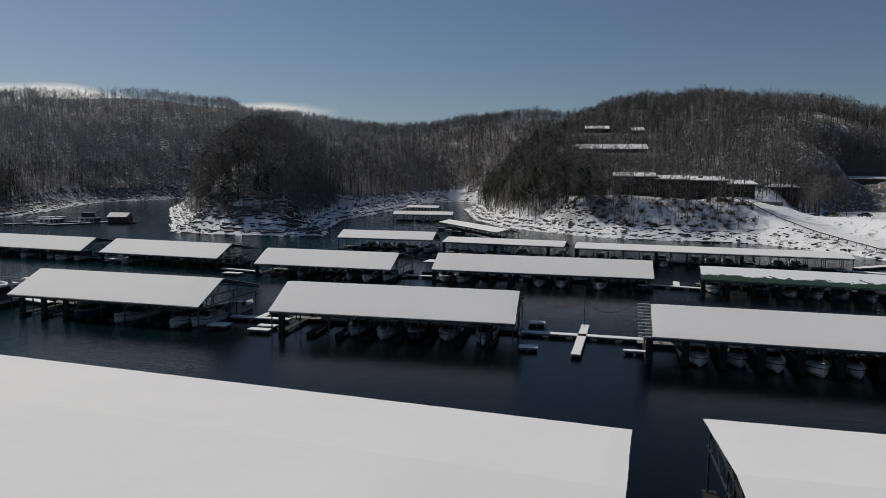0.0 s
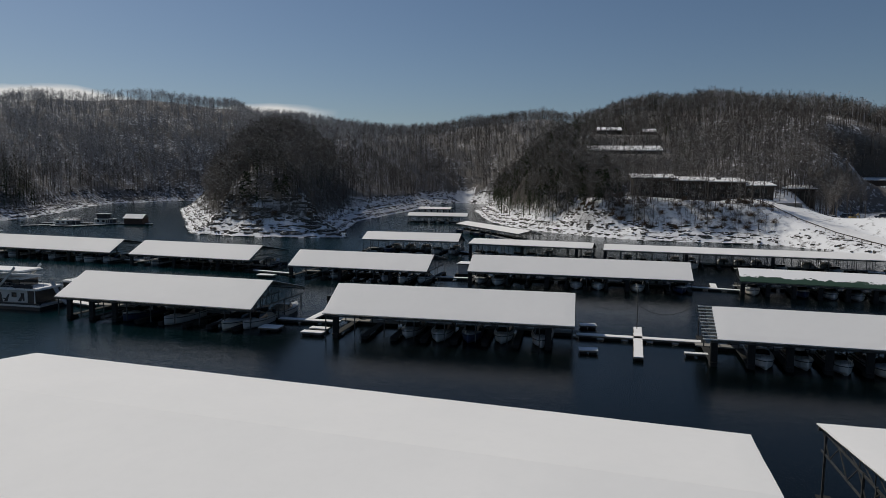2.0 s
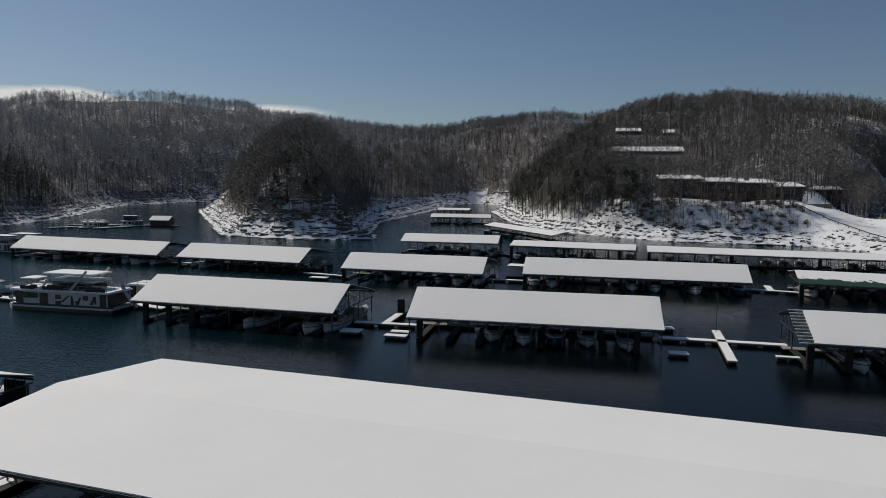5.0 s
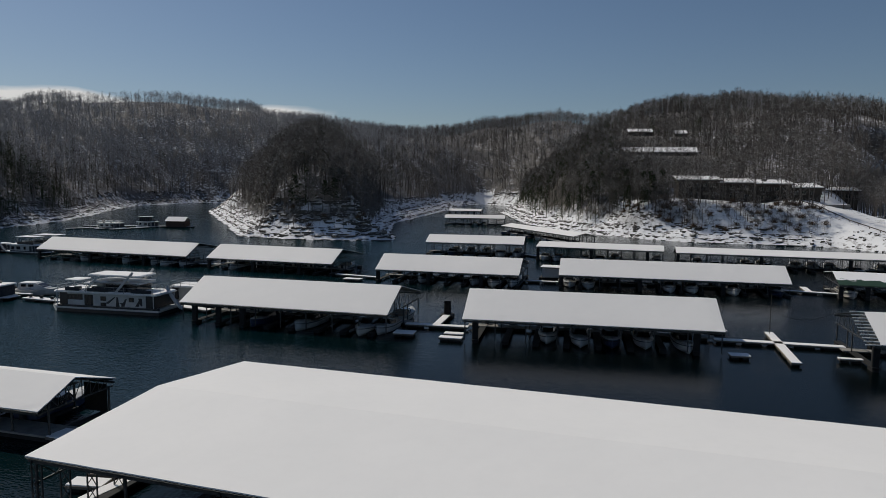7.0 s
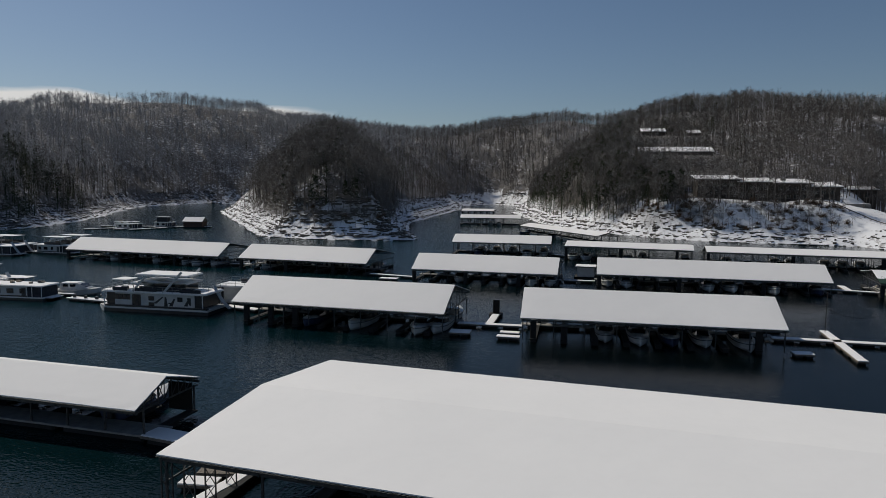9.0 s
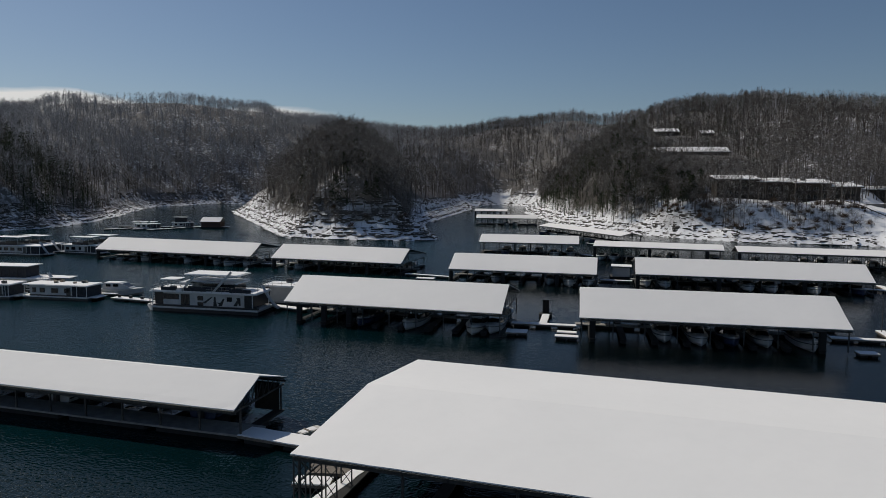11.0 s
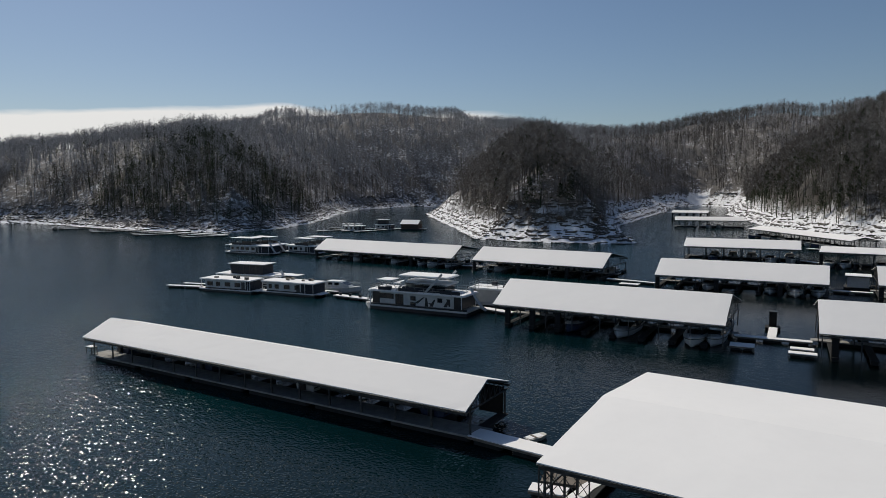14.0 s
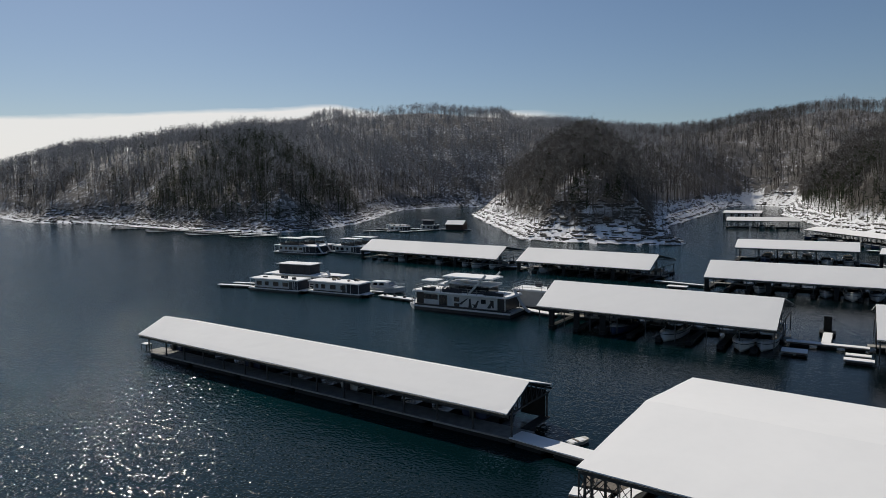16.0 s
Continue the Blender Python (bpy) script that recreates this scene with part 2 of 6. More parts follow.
CREAM_HULL = gelcoat("cream_gelcoat", (0.52, 0.50, 0.45), (0.66, 0.63, 0.57))
BLUE_HULL = gelcoat("navy_gelcoat", (0.02, 0.03, 0.07), (0.04, 0.06, 0.12))
RED_BOTTOM = gelcoat("dark_red_gelcoat", (0.10, 0.02, 0.02), (0.16, 0.04, 0.035))
CANVAS = plain("dark_canvas", (0.018, 0.020, 0.026), (0.05, 0.052, 0.06), 3.0, 0.9)
TAN_CANVAS = plain("tan_canvas", (0.25, 0.21, 0.16), (0.36, 0.31, 0.24), 3.0, 0.9)
GLASS = glass_material()
WHITE_TRIM = plain("white_paint", (0.66, 0.66, 0.65), (0.78, 0.78, 0.77), 2.0, 0.5)
BLACK_TRIM = plain("black_paint", (0.012, 0.012, 0.013), (0.03, 0.03, 0.032), 2.0, 0.4)
BROWN_WALL = plain("brown_siding", (0.028, 0.022, 0.018), (0.062, 0.051, 0.041), 1.6, 0.85, 0.0, 0.4, (1, 1, 5))
STONE_WALL = plain("grey_stone", (0.10, 0.095, 0.088), (0.24, 0.225, 0.205), 1.2, 0.9)
RUBBER = plain("tyre_rubber", (0.012, 0.012, 0.012), (0.03, 0.03, 0.03), 6.0, 0.85)
TRUCK_PAINT = gelcoat("dark_blue_paint", (0.02, 0.03, 0.05), (0.04, 0.05, 0.08), 0.3)
YELLOW_PAINT = gelcoat("ochre_paint", (0.20, 0.15, 0.06), (0.30, 0.23, 0.10), 0.6)
REDDISH = plain("rusty_brown_boards", (0.05, 0.03, 0.022), (0.10, 0.06, 0.045), 2.0, 0.8)


# ---- building helpers ----
class Geo:
    """Collects vertices and faces of one part."""

    def __init__(self):
        self.v, self.f = [], []

    def add(self, verts, faces):
        n = len(self.v)
        self.v += [tuple(p) for p in verts]
        self.f += [tuple(i + n for i in face) for face in faces]
        return self

    def box(self, x0, x1, y0, y1, z0, z1, c=0.0):
        """A block; c chamfers its upright edges."""
        if c <= 0:
            ring = [(x0, y0), (x1, y0), (x1, y1), (x0, y1)]
        else:
            ring = [(x0 + c, y0), (x1 - c, y0), (x1, y0 + c), (x1, y1 - c), (x1 - c, y1), (x0 + c, y1), (x0, y1 - c), (x0, y0 + c)]
        return self.prism(ring, z0, z1)

    def prism(self, ring, z0, z1):
        k = len(ring)
        verts = [(x, y, z0) for x, y in ring] + [(x, y, z1) for x, y in ring]
        faces = [(i, (i + 1) % k, k + (i + 1) % k, k + i) for i in range(k)]
        return self.add(verts, faces + [tuple(range(k - 1, -1, -1)), tuple(range(k, 2 * k))])

    def loft(self, rings, closed=True, caps=True):
        k = len(rings[0])
        verts = [p for ring in rings for p in ring]
        last = k if closed else k - 1
        faces = [(a * k + i, a * k + (i + 1) % k, (a + 1) * k + (i + 1) % k, (a + 1) * k + i) for a in range(len(rings) - 1) for i in range(last)]
        if caps:
            faces += [tuple(range(k - 1, -1, -1)), tuple(range((len(rings) - 1) * k, len(rings) * k))]
        return self.add(verts, faces)

    def tube(self, p, q, r0, r1=None, n=6):
        p, q = Vector(p), Vector(q)
        r1 = r0 if r1 is None else r1
        turn = (q - p).to_track_quat("Z", "Y").to_matrix()
        ring = [turn @ Vector((math.cos(a), math.sin(a), 0)) for a in (2 * math.pi * i / n for i in range(n))]
        return self.loft([[p + r0 * d for d in ring], [q + r1 * d for d in ring]])

    def beam(self, p, q, w, h):
        """A straight rectangular bar from p to q."""
        p, q = Vector(p), Vector(q)
        along = (q - p).normalized()
        side = along.cross(Vector((0, 0, 1)))
        side = side.normalized() if side.length > 1e-4 else Vector((1, 0, 0))
        up = side.cross(along)
        ring = [side * (w / 2) + up * (h / 2), side * (-w / 2) + up * (h / 2), side * (-w / 2) - up * (h / 2), side * (w / 2) - up * (h / 2)]
        return self.loft([[p + d for d in ring], [q + d for d in ring]])

    def mesh(self, name, material, smooth=False):
        me = bpy.data.meshes.new(name)
        me.from_pydata(self.v, [], self.f)
        me.materials.append(material)
        if smooth:
            me.shade_smooth()
        me.update()
        return me


def part(name, geo, material, parent, label="", smooth=False):
    """Links a Geo (or a ready mesh) as one mesh object under a thing or a part."""
    data = geo.mesh(name, material, smooth) if isinstance(geo, Geo) else geo
    ob = new(name, data)
    ob.parent = parent
    return tagged(ob, label=label) if label else ob


def thing(name, m, label, category, group=""):
    ob = new(name)
    ob.empty_display_size = 0.3
    ob.matrix_basis = m
    return tagged(ob, label, category, group)


def structure(name, geo, material, label="", smooth=False):
    ob = new(name, geo.mesh(name, material, smooth) if isinstance(geo, Geo) else geo)
    return tagged(ob, label=label, kind="structure")


# ---- the lie of the land ----
SHORE_LEFT = [(-1500, 420), (-1000, 300), (-720, 258), (-610, 243), (-521, 233), (-434, 206), (-384, 214), (-335, 206), (-283, 196), (-240, 201), (-233, 222),
              (-244, 263), (-262, 298), (-300, 371), (-326, 430), (-322, 500), (-290, 520), (-262, 450)]
SHORE_POINT = [(-240, 376), (-190, 298), (-146, 231), (-132, 210), (-113, 204.5), (-96, 205), (-80, 209), (-78, 214), (-88, 245), (-100, 295),
               (-102, 382), (-104, 460), (-112, 535), (-96, 580), (-72, 560)]
SHORE_RIGHT = [(-64, 422), (-52, 365), (-44, 318), (-22.5, 269), (-2, 245), (18, 233), (31, 231.5), (48, 231), (59, 227), (67, 215), (76, 202), (80, 188), (82, 170),
               (92, 140), (130, 90), (260, 20), (600, -120), (1500, -300)]
SHORE = SHORE_LEFT + SHORE_POINT + SHORE_RIGHT
# the crest of the hills round the lake: bearing to the left of north from the marina, distance, height
CREST = [(-40, 520, 36), (-24.3, 512, 47), (-20.2, 511, 58), (-16.5, 509, 61), (-12.8, 548, 73), (-10.4, 547, 70), (-6.1, 546, 76), (0.6, 643, 98),
         (5.5, 742, 81), (10.3, 740, 63), (14.1, 738, 61), (18.8, 737, 68), (22.5, 735, 77), (25.3, 700, 82), (26.8, 674, 100), (33, 620, 121), (36.2, 609, 115),
         (38.5, 605, 109), (40.9, 600, 101), (43.2, 570, 76), (45.7, 520, 66), (50, 513, 50), (56.3, 520, 47), (60.8, 640, 46), (63.3, 690, 36), (66, 740, 28), (75, 800, 24)]
# lesser hills in front of it: x, y, height, half-widths
MOUNDS = [(-170, 430, 55, 60, 90), (-320, 275, 34, 120, 50), (-20, 345, 42, 52, 75), (-205, 560, 60, 90, 90), (16, 390, 43, 52, 44)]


# levelled ground: x, y, z along a line, half-width of the level part, and of the slope beside it
BENCHES = [([(14, 267, 14.0), (40, 267, 13.0), (64, 267, 12.0)], 10.0, 14.0),
           ([(-7.5, 300, 24.6), (5.2, 285, 19.7), (17, 266, 14.4), (34, 256, 13.4), (50.5, 252.5, 12.4), (60, 253, 12.4)], 2.4, 8.0),
           ([(2, 331, 32.4), (36, 331, 32.4)], 4.5, 14.0), ([(8, 382, 45.2), (38, 384, 44.6)], 4.5, 20.0),
           ([(99, 262, 6.6), (114, 298, 6.4), (132, 322, 7.5)], 14.0, 15.0), ([(140, 366, 8.0), (190, 362, 8.0)], 9.0, 18.0),
           ([(60, 259, 13.8), (67, 251, 11.0), (72.5, 241.5, 7.5), (79, 226, 4.1), (83.5, 212, 2.5), (88, 198, 1.0)], 6.0, 9.0)]


def segment_distance(px, py):
    """Distance to the shoreline, positive on land."""
    best = np.full(px.shape, 1e9)
    inside = np.zeros(px.shape, bool)
    ring = SHORE + [(2600, -300), (2600, 3200), (-2600, 3200), (-2600, 800)]
    for n in range(len(ring)):
        (ax, ay), (bx, by) = ring[n], ring[(n + 1) % len(ring)]
        dx, dy = bx - ax, by - ay
        if n < len(SHORE) - 1:
            s = np.clip(((px - ax) * dx + (py - ay) * dy) / (dx * dx + dy * dy), 0, 1)
            best = np.minimum(best, np.hypot(px - ax - s * dx, py - ay - s * dy))
        cross = ((ay > py) != (by > py)) & (px < (bx - ax) * (py - ay) / (by - ay if by != ay else 1e-9) + ax)
        inside ^= cross
    return np.where(inside, best, -best)


def waves(px, py, size, seed, octaves=4):
    """Smooth value noise on arrays, about -1 to 1."""
    out, amp, total = np.zeros(px.shape), 1.0, 0.0
    for o in range(octaves):
        f = 2.0 ** o / size
        x, y = px * f + 37.1 * seed + 11 * o, py * f - 17.7 * seed + 5 * o
        ix, iy = np.floor(x), np.floor(y)
        fx, fy = x - ix, y - iy
        fx, fy = fx * fx * (3 - 2 * fx), fy * fy * (3 - 2 * fy)

        def h(a, b):
            v = np.sin(a * 127.1 + b * 311.7 + seed * 74.7) * 43758.5453
            return 2 * (v - np.floor(v)) - 1

        out += amp * ((h(ix, iy) * (1 - fx) + h(ix + 1, iy) * fx) * (1 - fy) + (h(ix, iy + 1) * (1 - fx) + h(ix + 1, iy + 1) * fx) * fy)
        total += amp
        amp *= 0.5
    return out / total


def ledged(d, px, py):
    """The bank: limestone terraces that step up out of the water, then a rounded shoulder."""
    d2 = d + 1.3 * waves(px, py, 9.0, 3) + 0.6 * waves(px, py, 2.6, 5, 2)
    high = 0.52 * np.clip(d2, 0, 15.0)
    step = 1.15
    k = np.floor(high / step)
    r = high / step - k
    terrace = (k + np.clip((r - 0.70) / 0.30, 0, 1)) * step
    return np.where(d > 0, np.maximum(0.22 * terrace + 0.78 * high * 0.35 + 0.5 * terrace, 0.02), 0)


def land(px, py):
    px, py = np.asarray(px, float), np.asarray(py, float)
    d = segment_distance(px, py)
    d = d + np.where(np.abs(d) < 60, 2.6, 2.6) * waves(px, py, 22.0, 1)
    bearing, r = np.degrees(np.arctan2(-(px + 20), py)), np.hypot(px + 20, py)
    at = [row[0] for row in CREST]
    far, top = np.interp(bearing, at, [row[1] for row in CREST]), np.interp(bearing, at, [row[2] + 0.8 for row in CREST])
    front = np.interp(bearing, (2, 20), (203, 330))
    cap = top * np.exp(-((r - far) / np.where(r < far, front, 420)) ** 2)
    for mx, my, mh, sx, sy in MOUNDS:
        cap = np.maximum(cap, mh * np.exp(-((px - mx) / sx) ** 2 - ((py - my) / sy) ** 2))
    back = py - 240
    dome = np.clip(21.5 + 0.15 * back, 15, 48) * np.exp(-((px + 116 + 0.36 * back) / (42 + 0.22 * np.clip(back, 0, 200))) ** 4 - ((py - 330) / 125) ** 6)
    cap = np.maximum(cap, dome)
    cap = cap * (1 + 0.11 * waves(px, py, 110.0, 4))
    inner = np.clip(d - 9, 0.01, None)
    side = 0.70 * inner * (1 + np.where(px < -260, 0.2, 0.5) * waves(px, py, 75.0, 2, 2))
    side = side * (1 + 1.0 * np.exp(-((px + 130) / 66) ** 4 - ((py - 265) / 75) ** 4))
    side = side * (1 + 0.8 * np.exp(-((px + 34) / 36) ** 2 - ((py - 345) / 80) ** 2))
    cap = np.maximum(cap, 0.3)
    hill = (side ** -3 + cap ** -3) ** (-1 / 3)
    z = ledged(d, px, py) + hill + np.where(d > 12, 0.35 * waves(px, py, 6.0, 6, 3), 0)
    z = z * (1 - 0.9 * np.exp(-((px - 146) / 76) ** 2 - ((py - 262) / 74) ** 2))
    for line, core, slope in BENCHES:
        near = (px > min(q[0] for q in line) - 45) & (px < max(q[0] for q in line) + 45) & (py > min(q[1] for q in line) - 45) & (py < max(q[1] for q in line) + 45)
        if not near.any():
            continue
        qx, qy = px[near], py[near]
        best, level = np.full(qx.shape, 1e9), np.zeros(qx.shape)
        for (ax, ay, az), (bx, by, bz) in zip(line, line[1:]):
            dx, dy = bx - ax, by - ay
            s = np.clip(((qx - ax) * dx + (qy - ay) * dy) / (dx * dx + dy * dy), 0, 1)
            away = np.hypot(qx - ax - s * dx, qy - ay - s * dy)
            level = np.where(away < best, az + s * (bz - az), level)
            best = np.minimum(best, away)
        w = np.clip(1 - (best - core) / slope, 0, 1)
        w = w * w * (3 - 2 * w)
        z[near] = z[near] * (1 - w) + level * w
    return np.where(d > 0, z, np.maximum(-4.0, 0.5 * d) - 0.05), d


def graded(*stretches):
    """Grid lines from stretches of (start, end, step)."""
    out = [np.arange(a, b, s) for a, b, s in stretches]
    return np.concatenate(out + [[stretches[-1][1]]])


gx = graded((-2500, -900, 100), (-900, -560, 20), (-560, -300, 4), (-300, -60, 1.5), (-60, 110, 1.5), (110, 200, 6), (200, 600, 20), (600, 2500, 100))
gy = graded((-1500, 0, 150), (0, 150, 15), (150, 190, 4), (190, 275, 1.25), (275, 330, 2.5), (330, 480, 5), (480, 800, 10), (800, 1200, 25), (1200, 3000, 120))
GX, GY = np.meshgrid(gx, gy)
GZ, GD = land(GX, GY)
ROAD = [q[:2] for q in BENCHES[-1][0]]


def near_road(px, py, reach):
    best = np.full(np.shape(px), 1e9)
    for (ax, ay), (bx, by) in zip(ROAD, ROAD[1:]):
        dx, dy = bx - ax, by - ay
        s = np.clip(((px - ax) * dx + (py - ay) * dy) / (dx * dx + dy * dy), 0, 1)
        best = np.minimum(best, np.hypot(px - ax - s * dx, py - ay - s * dy))
    return best < reach


me = bpy.data.meshes.new("ground")
rows, cols = GX.shape
idx = np.arange(rows * cols).reshape(rows, cols)
quads = np.stack([idx[:-1, :-1], idx[:-1, 1:], idx[1:, 1:], idx[1:, :-1]], -1).reshape(-1, 4)
zq = GZ.reshape(-1)
quads = quads[zq[quads].max(1) > -3.9]
me.from_pydata(np.stack([GX, GY, GZ], -1).reshape(-1, 3).tolist(), [], quads.tolist())
me.materials.append(GROUND)
me.shade_smooth()
structure("ground", me, GROUND, "snow-covered wooded hills with limestone banks above the lake")

lake = Geo().add([(-2500, -1500, 0), (2500, -1500, 0), (2500, 3000, 0), (-2500, 3000, 0)], [(0, 1, 2, 3)])
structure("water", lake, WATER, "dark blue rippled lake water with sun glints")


def height(x, y):
    return float(land(np.array([float(x)]), np.array([float(y)]))[0][0])


# ---- covered docks ----
def corrugated(geo, u0, u1, v0, z0, v1, z1, pitch=0.24, deep=0.035, thick=0.02):
    """A ribbed roof sheet between the lines (v0, z0) and (v1, z1)."""
    n = max(2, int((u1 - u0) / pitch) * 2)
    top0, top1, low0, low1 = [], [], [], []
    for i in range(n + 1):
        u, w = u0 + (u1 - u0) * i / n, deep * (i % 2)
        for line, v, z, o in ((top0, v0, z0, 0), (top1, v1, z1, 0), (low0, v0, z0, -thick), (low1, v1, z1, -thick)):
            line.append((u, v, z + w + o - deep))
    k = n + 1
    faces = []
    for i in range(n):
        a = (i, i + 1)
        faces += [(a[0], a[1], k + a[1], k + a[0]), (2 * k + a[1], 2 * k + a[0], 3 * k + a[0], 3 * k + a[1]), (a[1], a[0], 2 * k + a[0], 2 * k + a[1]), (k + a[0], k + a[1], 3 * k + a[1], 3 * k + a[0])]
    geo.add(top0 + top1 + low0 + low1, faces)


def snow_sheet(u0, u1, near, ridge, far, thick, rnd, cell=1.1):
    """Snow lying over both slopes, its edges a little uneven and rounded."""
    nu = max(6, int((u1 - u0) / cell))
    prof = []
    for a, b, n in ((near, ridge, 7), (ridge, far, 7)):
        for i in range(n if b is far else n - 1):
            prof.append((a[0] + (b[0] - a[0]) * i / (n - 1), a[1] + (b[1] - a[1]) * i / (n - 1)))
    k = len(prof)
    top, low, faces = [], [], []
    for a in range(nu + 1):
        u = u0 + (u1 - u0) * a / nu
        for b, (v, z) in enumerate(prof):
            rim = b in (0, k - 1) or a in (0, nu)
            jig = rnd.uniform(-0.025, 0.025)
            uu = u + (jig if a in (0, nu) else 0)
            vv = v + (rnd.uniform(-0.03, 0.02) if b in (0, k - 1) else 0)
            zz = z + (0.7 * thick if rim else thick * (1 + rnd.uniform(-0.06, 0.06)))
            top.append((uu, vv, zz))
            low.append((uu, vv, z + 0.004))
    off = len(top)
    for a in range(nu):
        for b in range(k - 1):
            p = (a * k + b, (a + 1) * k + b, (a + 1) * k + b + 1, a * k + b + 1)
            faces.append(p)
            faces.append(tuple(off + q for q in reversed(p)))
    for a in range(nu):
        for b in (0, k - 1):
            p, q = a * k + b, (a + 1) * k + b
            faces.append((p, off + p, off + q, q) if b == 0 else (q, off + q, off + p, p))
    for b in range(k - 1):
        for a in (0, nu):
            p, q = a * k + b, a * k + b + 1
            faces.append((q, off + q, off + p, p) if a == 0 else (p, off + p, off + q, q))
    return Geo().add(top + low, faces)


def covered_dock(left, right, ridge_z, near, near_z, far, far_z, label, bays, group="covered docks", piers=True, sheet=None, metal=None, fingers=True, bare_end=0.0, walk=(1.9, 3.3), slide=0.0, clad=None):
    """A floating dock under a gabled roof. left and right: ends of the ridge; near and far: how far the eaves lie from it."""
    rnd = random.Random(int(abs(left[0] * 31 + left[1] * 17)))
    dx, dy = right[0] - left[0], right[1] - left[1]
    long, turn = math.hypot(dx, dy), math.degrees(math.atan2(dy, dx))
    m = pose(left[0], left[1], 0, 0, 0, turn)
    dock = thing("covered_dock", m, label, "boat dock", group)
    metal = metal or DARK_METAL
    nearline, ridgeline, farline = (-near, near_z), (0.0, ridge_z), (far, far_z)
    for a, b in ((nearline, ridgeline), (farline, ridgeline)):
        g = Geo()
        corrugated(g, 0, long, a[0], a[1], b[0], b[1])
        part("roof_panel", g, metal, dock)
    part("roof_snow", snow_sheet(bare_end, long - 0.05, (-near + 0.08, near_z + 0.004), (0, ridge_z + 0.004), (far - 0.08, far_z + 0.004), 0.10, rnd), sheet or ROOF_SNOW, dock, "smooth even layer of snow")
    if bare_end:
        for i in range(11):
            s = i / 10
            v, z = -near * (1 - s), near_z + (ridge_z - near_z) * s
            part("purlin", Geo().box(-0.75, bare_end, v - 0.05, v + 0.05, z - 0.02, z + 0.08), WHITE_TRIM, dock)
    # frame
    cols = (-near + 0.45, walk[0] - 0.12, walk[1] + 0.12, far - 0.9) if walk[1] > 0 else (walk[0] + 0.15, far - 0.6)
    for i in range(bays + 1):
        u = 0.3 + (long - 0.6) * i / bays
        truss = Geo()
        low = near_z - 0.25
        tops = [(-near + 0.1, near_z - 0.08), (0, ridge_z - 0.1), (far - 0.1, far_z - 0.08)]
        truss.beam((u, *tops[0]), (u, *tops[1]), 0.07, 0.12).beam((u, *tops[1]), (u, *tops[2]), 0.07, 0.12)
        truss.beam((u, -near + 0.1, low), (u, far - 0.1, min(low, far_z - 0.25)), 0.07, 0.12)
        for s in (-0.8, -0.6, -0.4, -0.2, 0, 0.2, 0.4, 0.6, 0.8):
            ext = near if s < 0 else far
            v = s * ext
            zt = ridge_z + (near_z - ridge_z) * (-s) if s < 0 else ridge_z + (far_z - ridge_z) * s
            truss.beam((u, v, low), (u, v, zt - 0.1), 0.05, 0.05)
            nxt = v - math.copysign(0.2 * ext, s if s else 1)
            truss.beam((u, nxt if abs(nxt) < ext else v, low), (u, v, zt - 0.1), 0.045, 0.045)
        part("truss", truss, STEEL, dock)
        for v in cols:
            zt = (near_z + (ridge_z - near_z) * (1 + v / near) if v < 0 else ridge_z + (far_z - ridge_z) * v / far) - 0.12
            part("post", Geo().box(u - 0.06, u + 0.06, v - 0.06, v + 0.06, 0.3, min(zt, low + 0.1) if v > 0 else zt), STEEL, dock)
    for v, z in ((-near + 0.25, near_z - 0.18), (far - 0.25, far_z - 0.18)):
        part("eave_beam", Geo().box(0.05, long - 0.05, v - 0.07, v + 0.07, z - 0.13, z + 0.03), STEEL, dock)
    # floating walkway and fingers
    deck = Geo().box(-0.5, long + 0.5, walk[0], walk[1], 0.36, 0.50)
    part("walkway", deck, CONCRETE, dock)
    nf = max(3, int(long / 7))
    for i in range(nf):
        u = long * (i + 0.5) / nf
        part("float", Geo().box(u - long / nf * 0.45, u + long / nf * 0.45, walk[0] + 0.1, walk[1] - 0.1, -0.25, 0.356, 0.15), FLOAT, dock)
    if fingers:
        for i in range(bays + 1):
            u = 0.45 + (long - 0.9) * i / bays + slide
            if u > long:
                continue
            for v0, v1 in ((-near + 0.1, walk[0] - 0.004), (walk[1] + 0.004, far - 0.5)):
                if v0 < 0 and v1 < 0 and walk[1] < 0:
                    continue
                # fingers coloured near black to stand for the deep shade under the roof
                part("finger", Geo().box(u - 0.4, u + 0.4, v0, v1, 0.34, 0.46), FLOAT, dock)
                end = v0 if v0 < 0 else v1
                part("float", Geo().box(u - 0.35, u + 0.35, min(end, end - math.copysign(1.6, end)) + 0.05, max(end, end - math.copysign(1.6, end)) - 0.05, -0.2, 0.336, 0.1), FLOAT, dock)
            if piers and (clad is None or i in clad):
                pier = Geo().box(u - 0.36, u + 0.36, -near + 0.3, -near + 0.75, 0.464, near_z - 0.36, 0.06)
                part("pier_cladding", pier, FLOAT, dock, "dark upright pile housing")
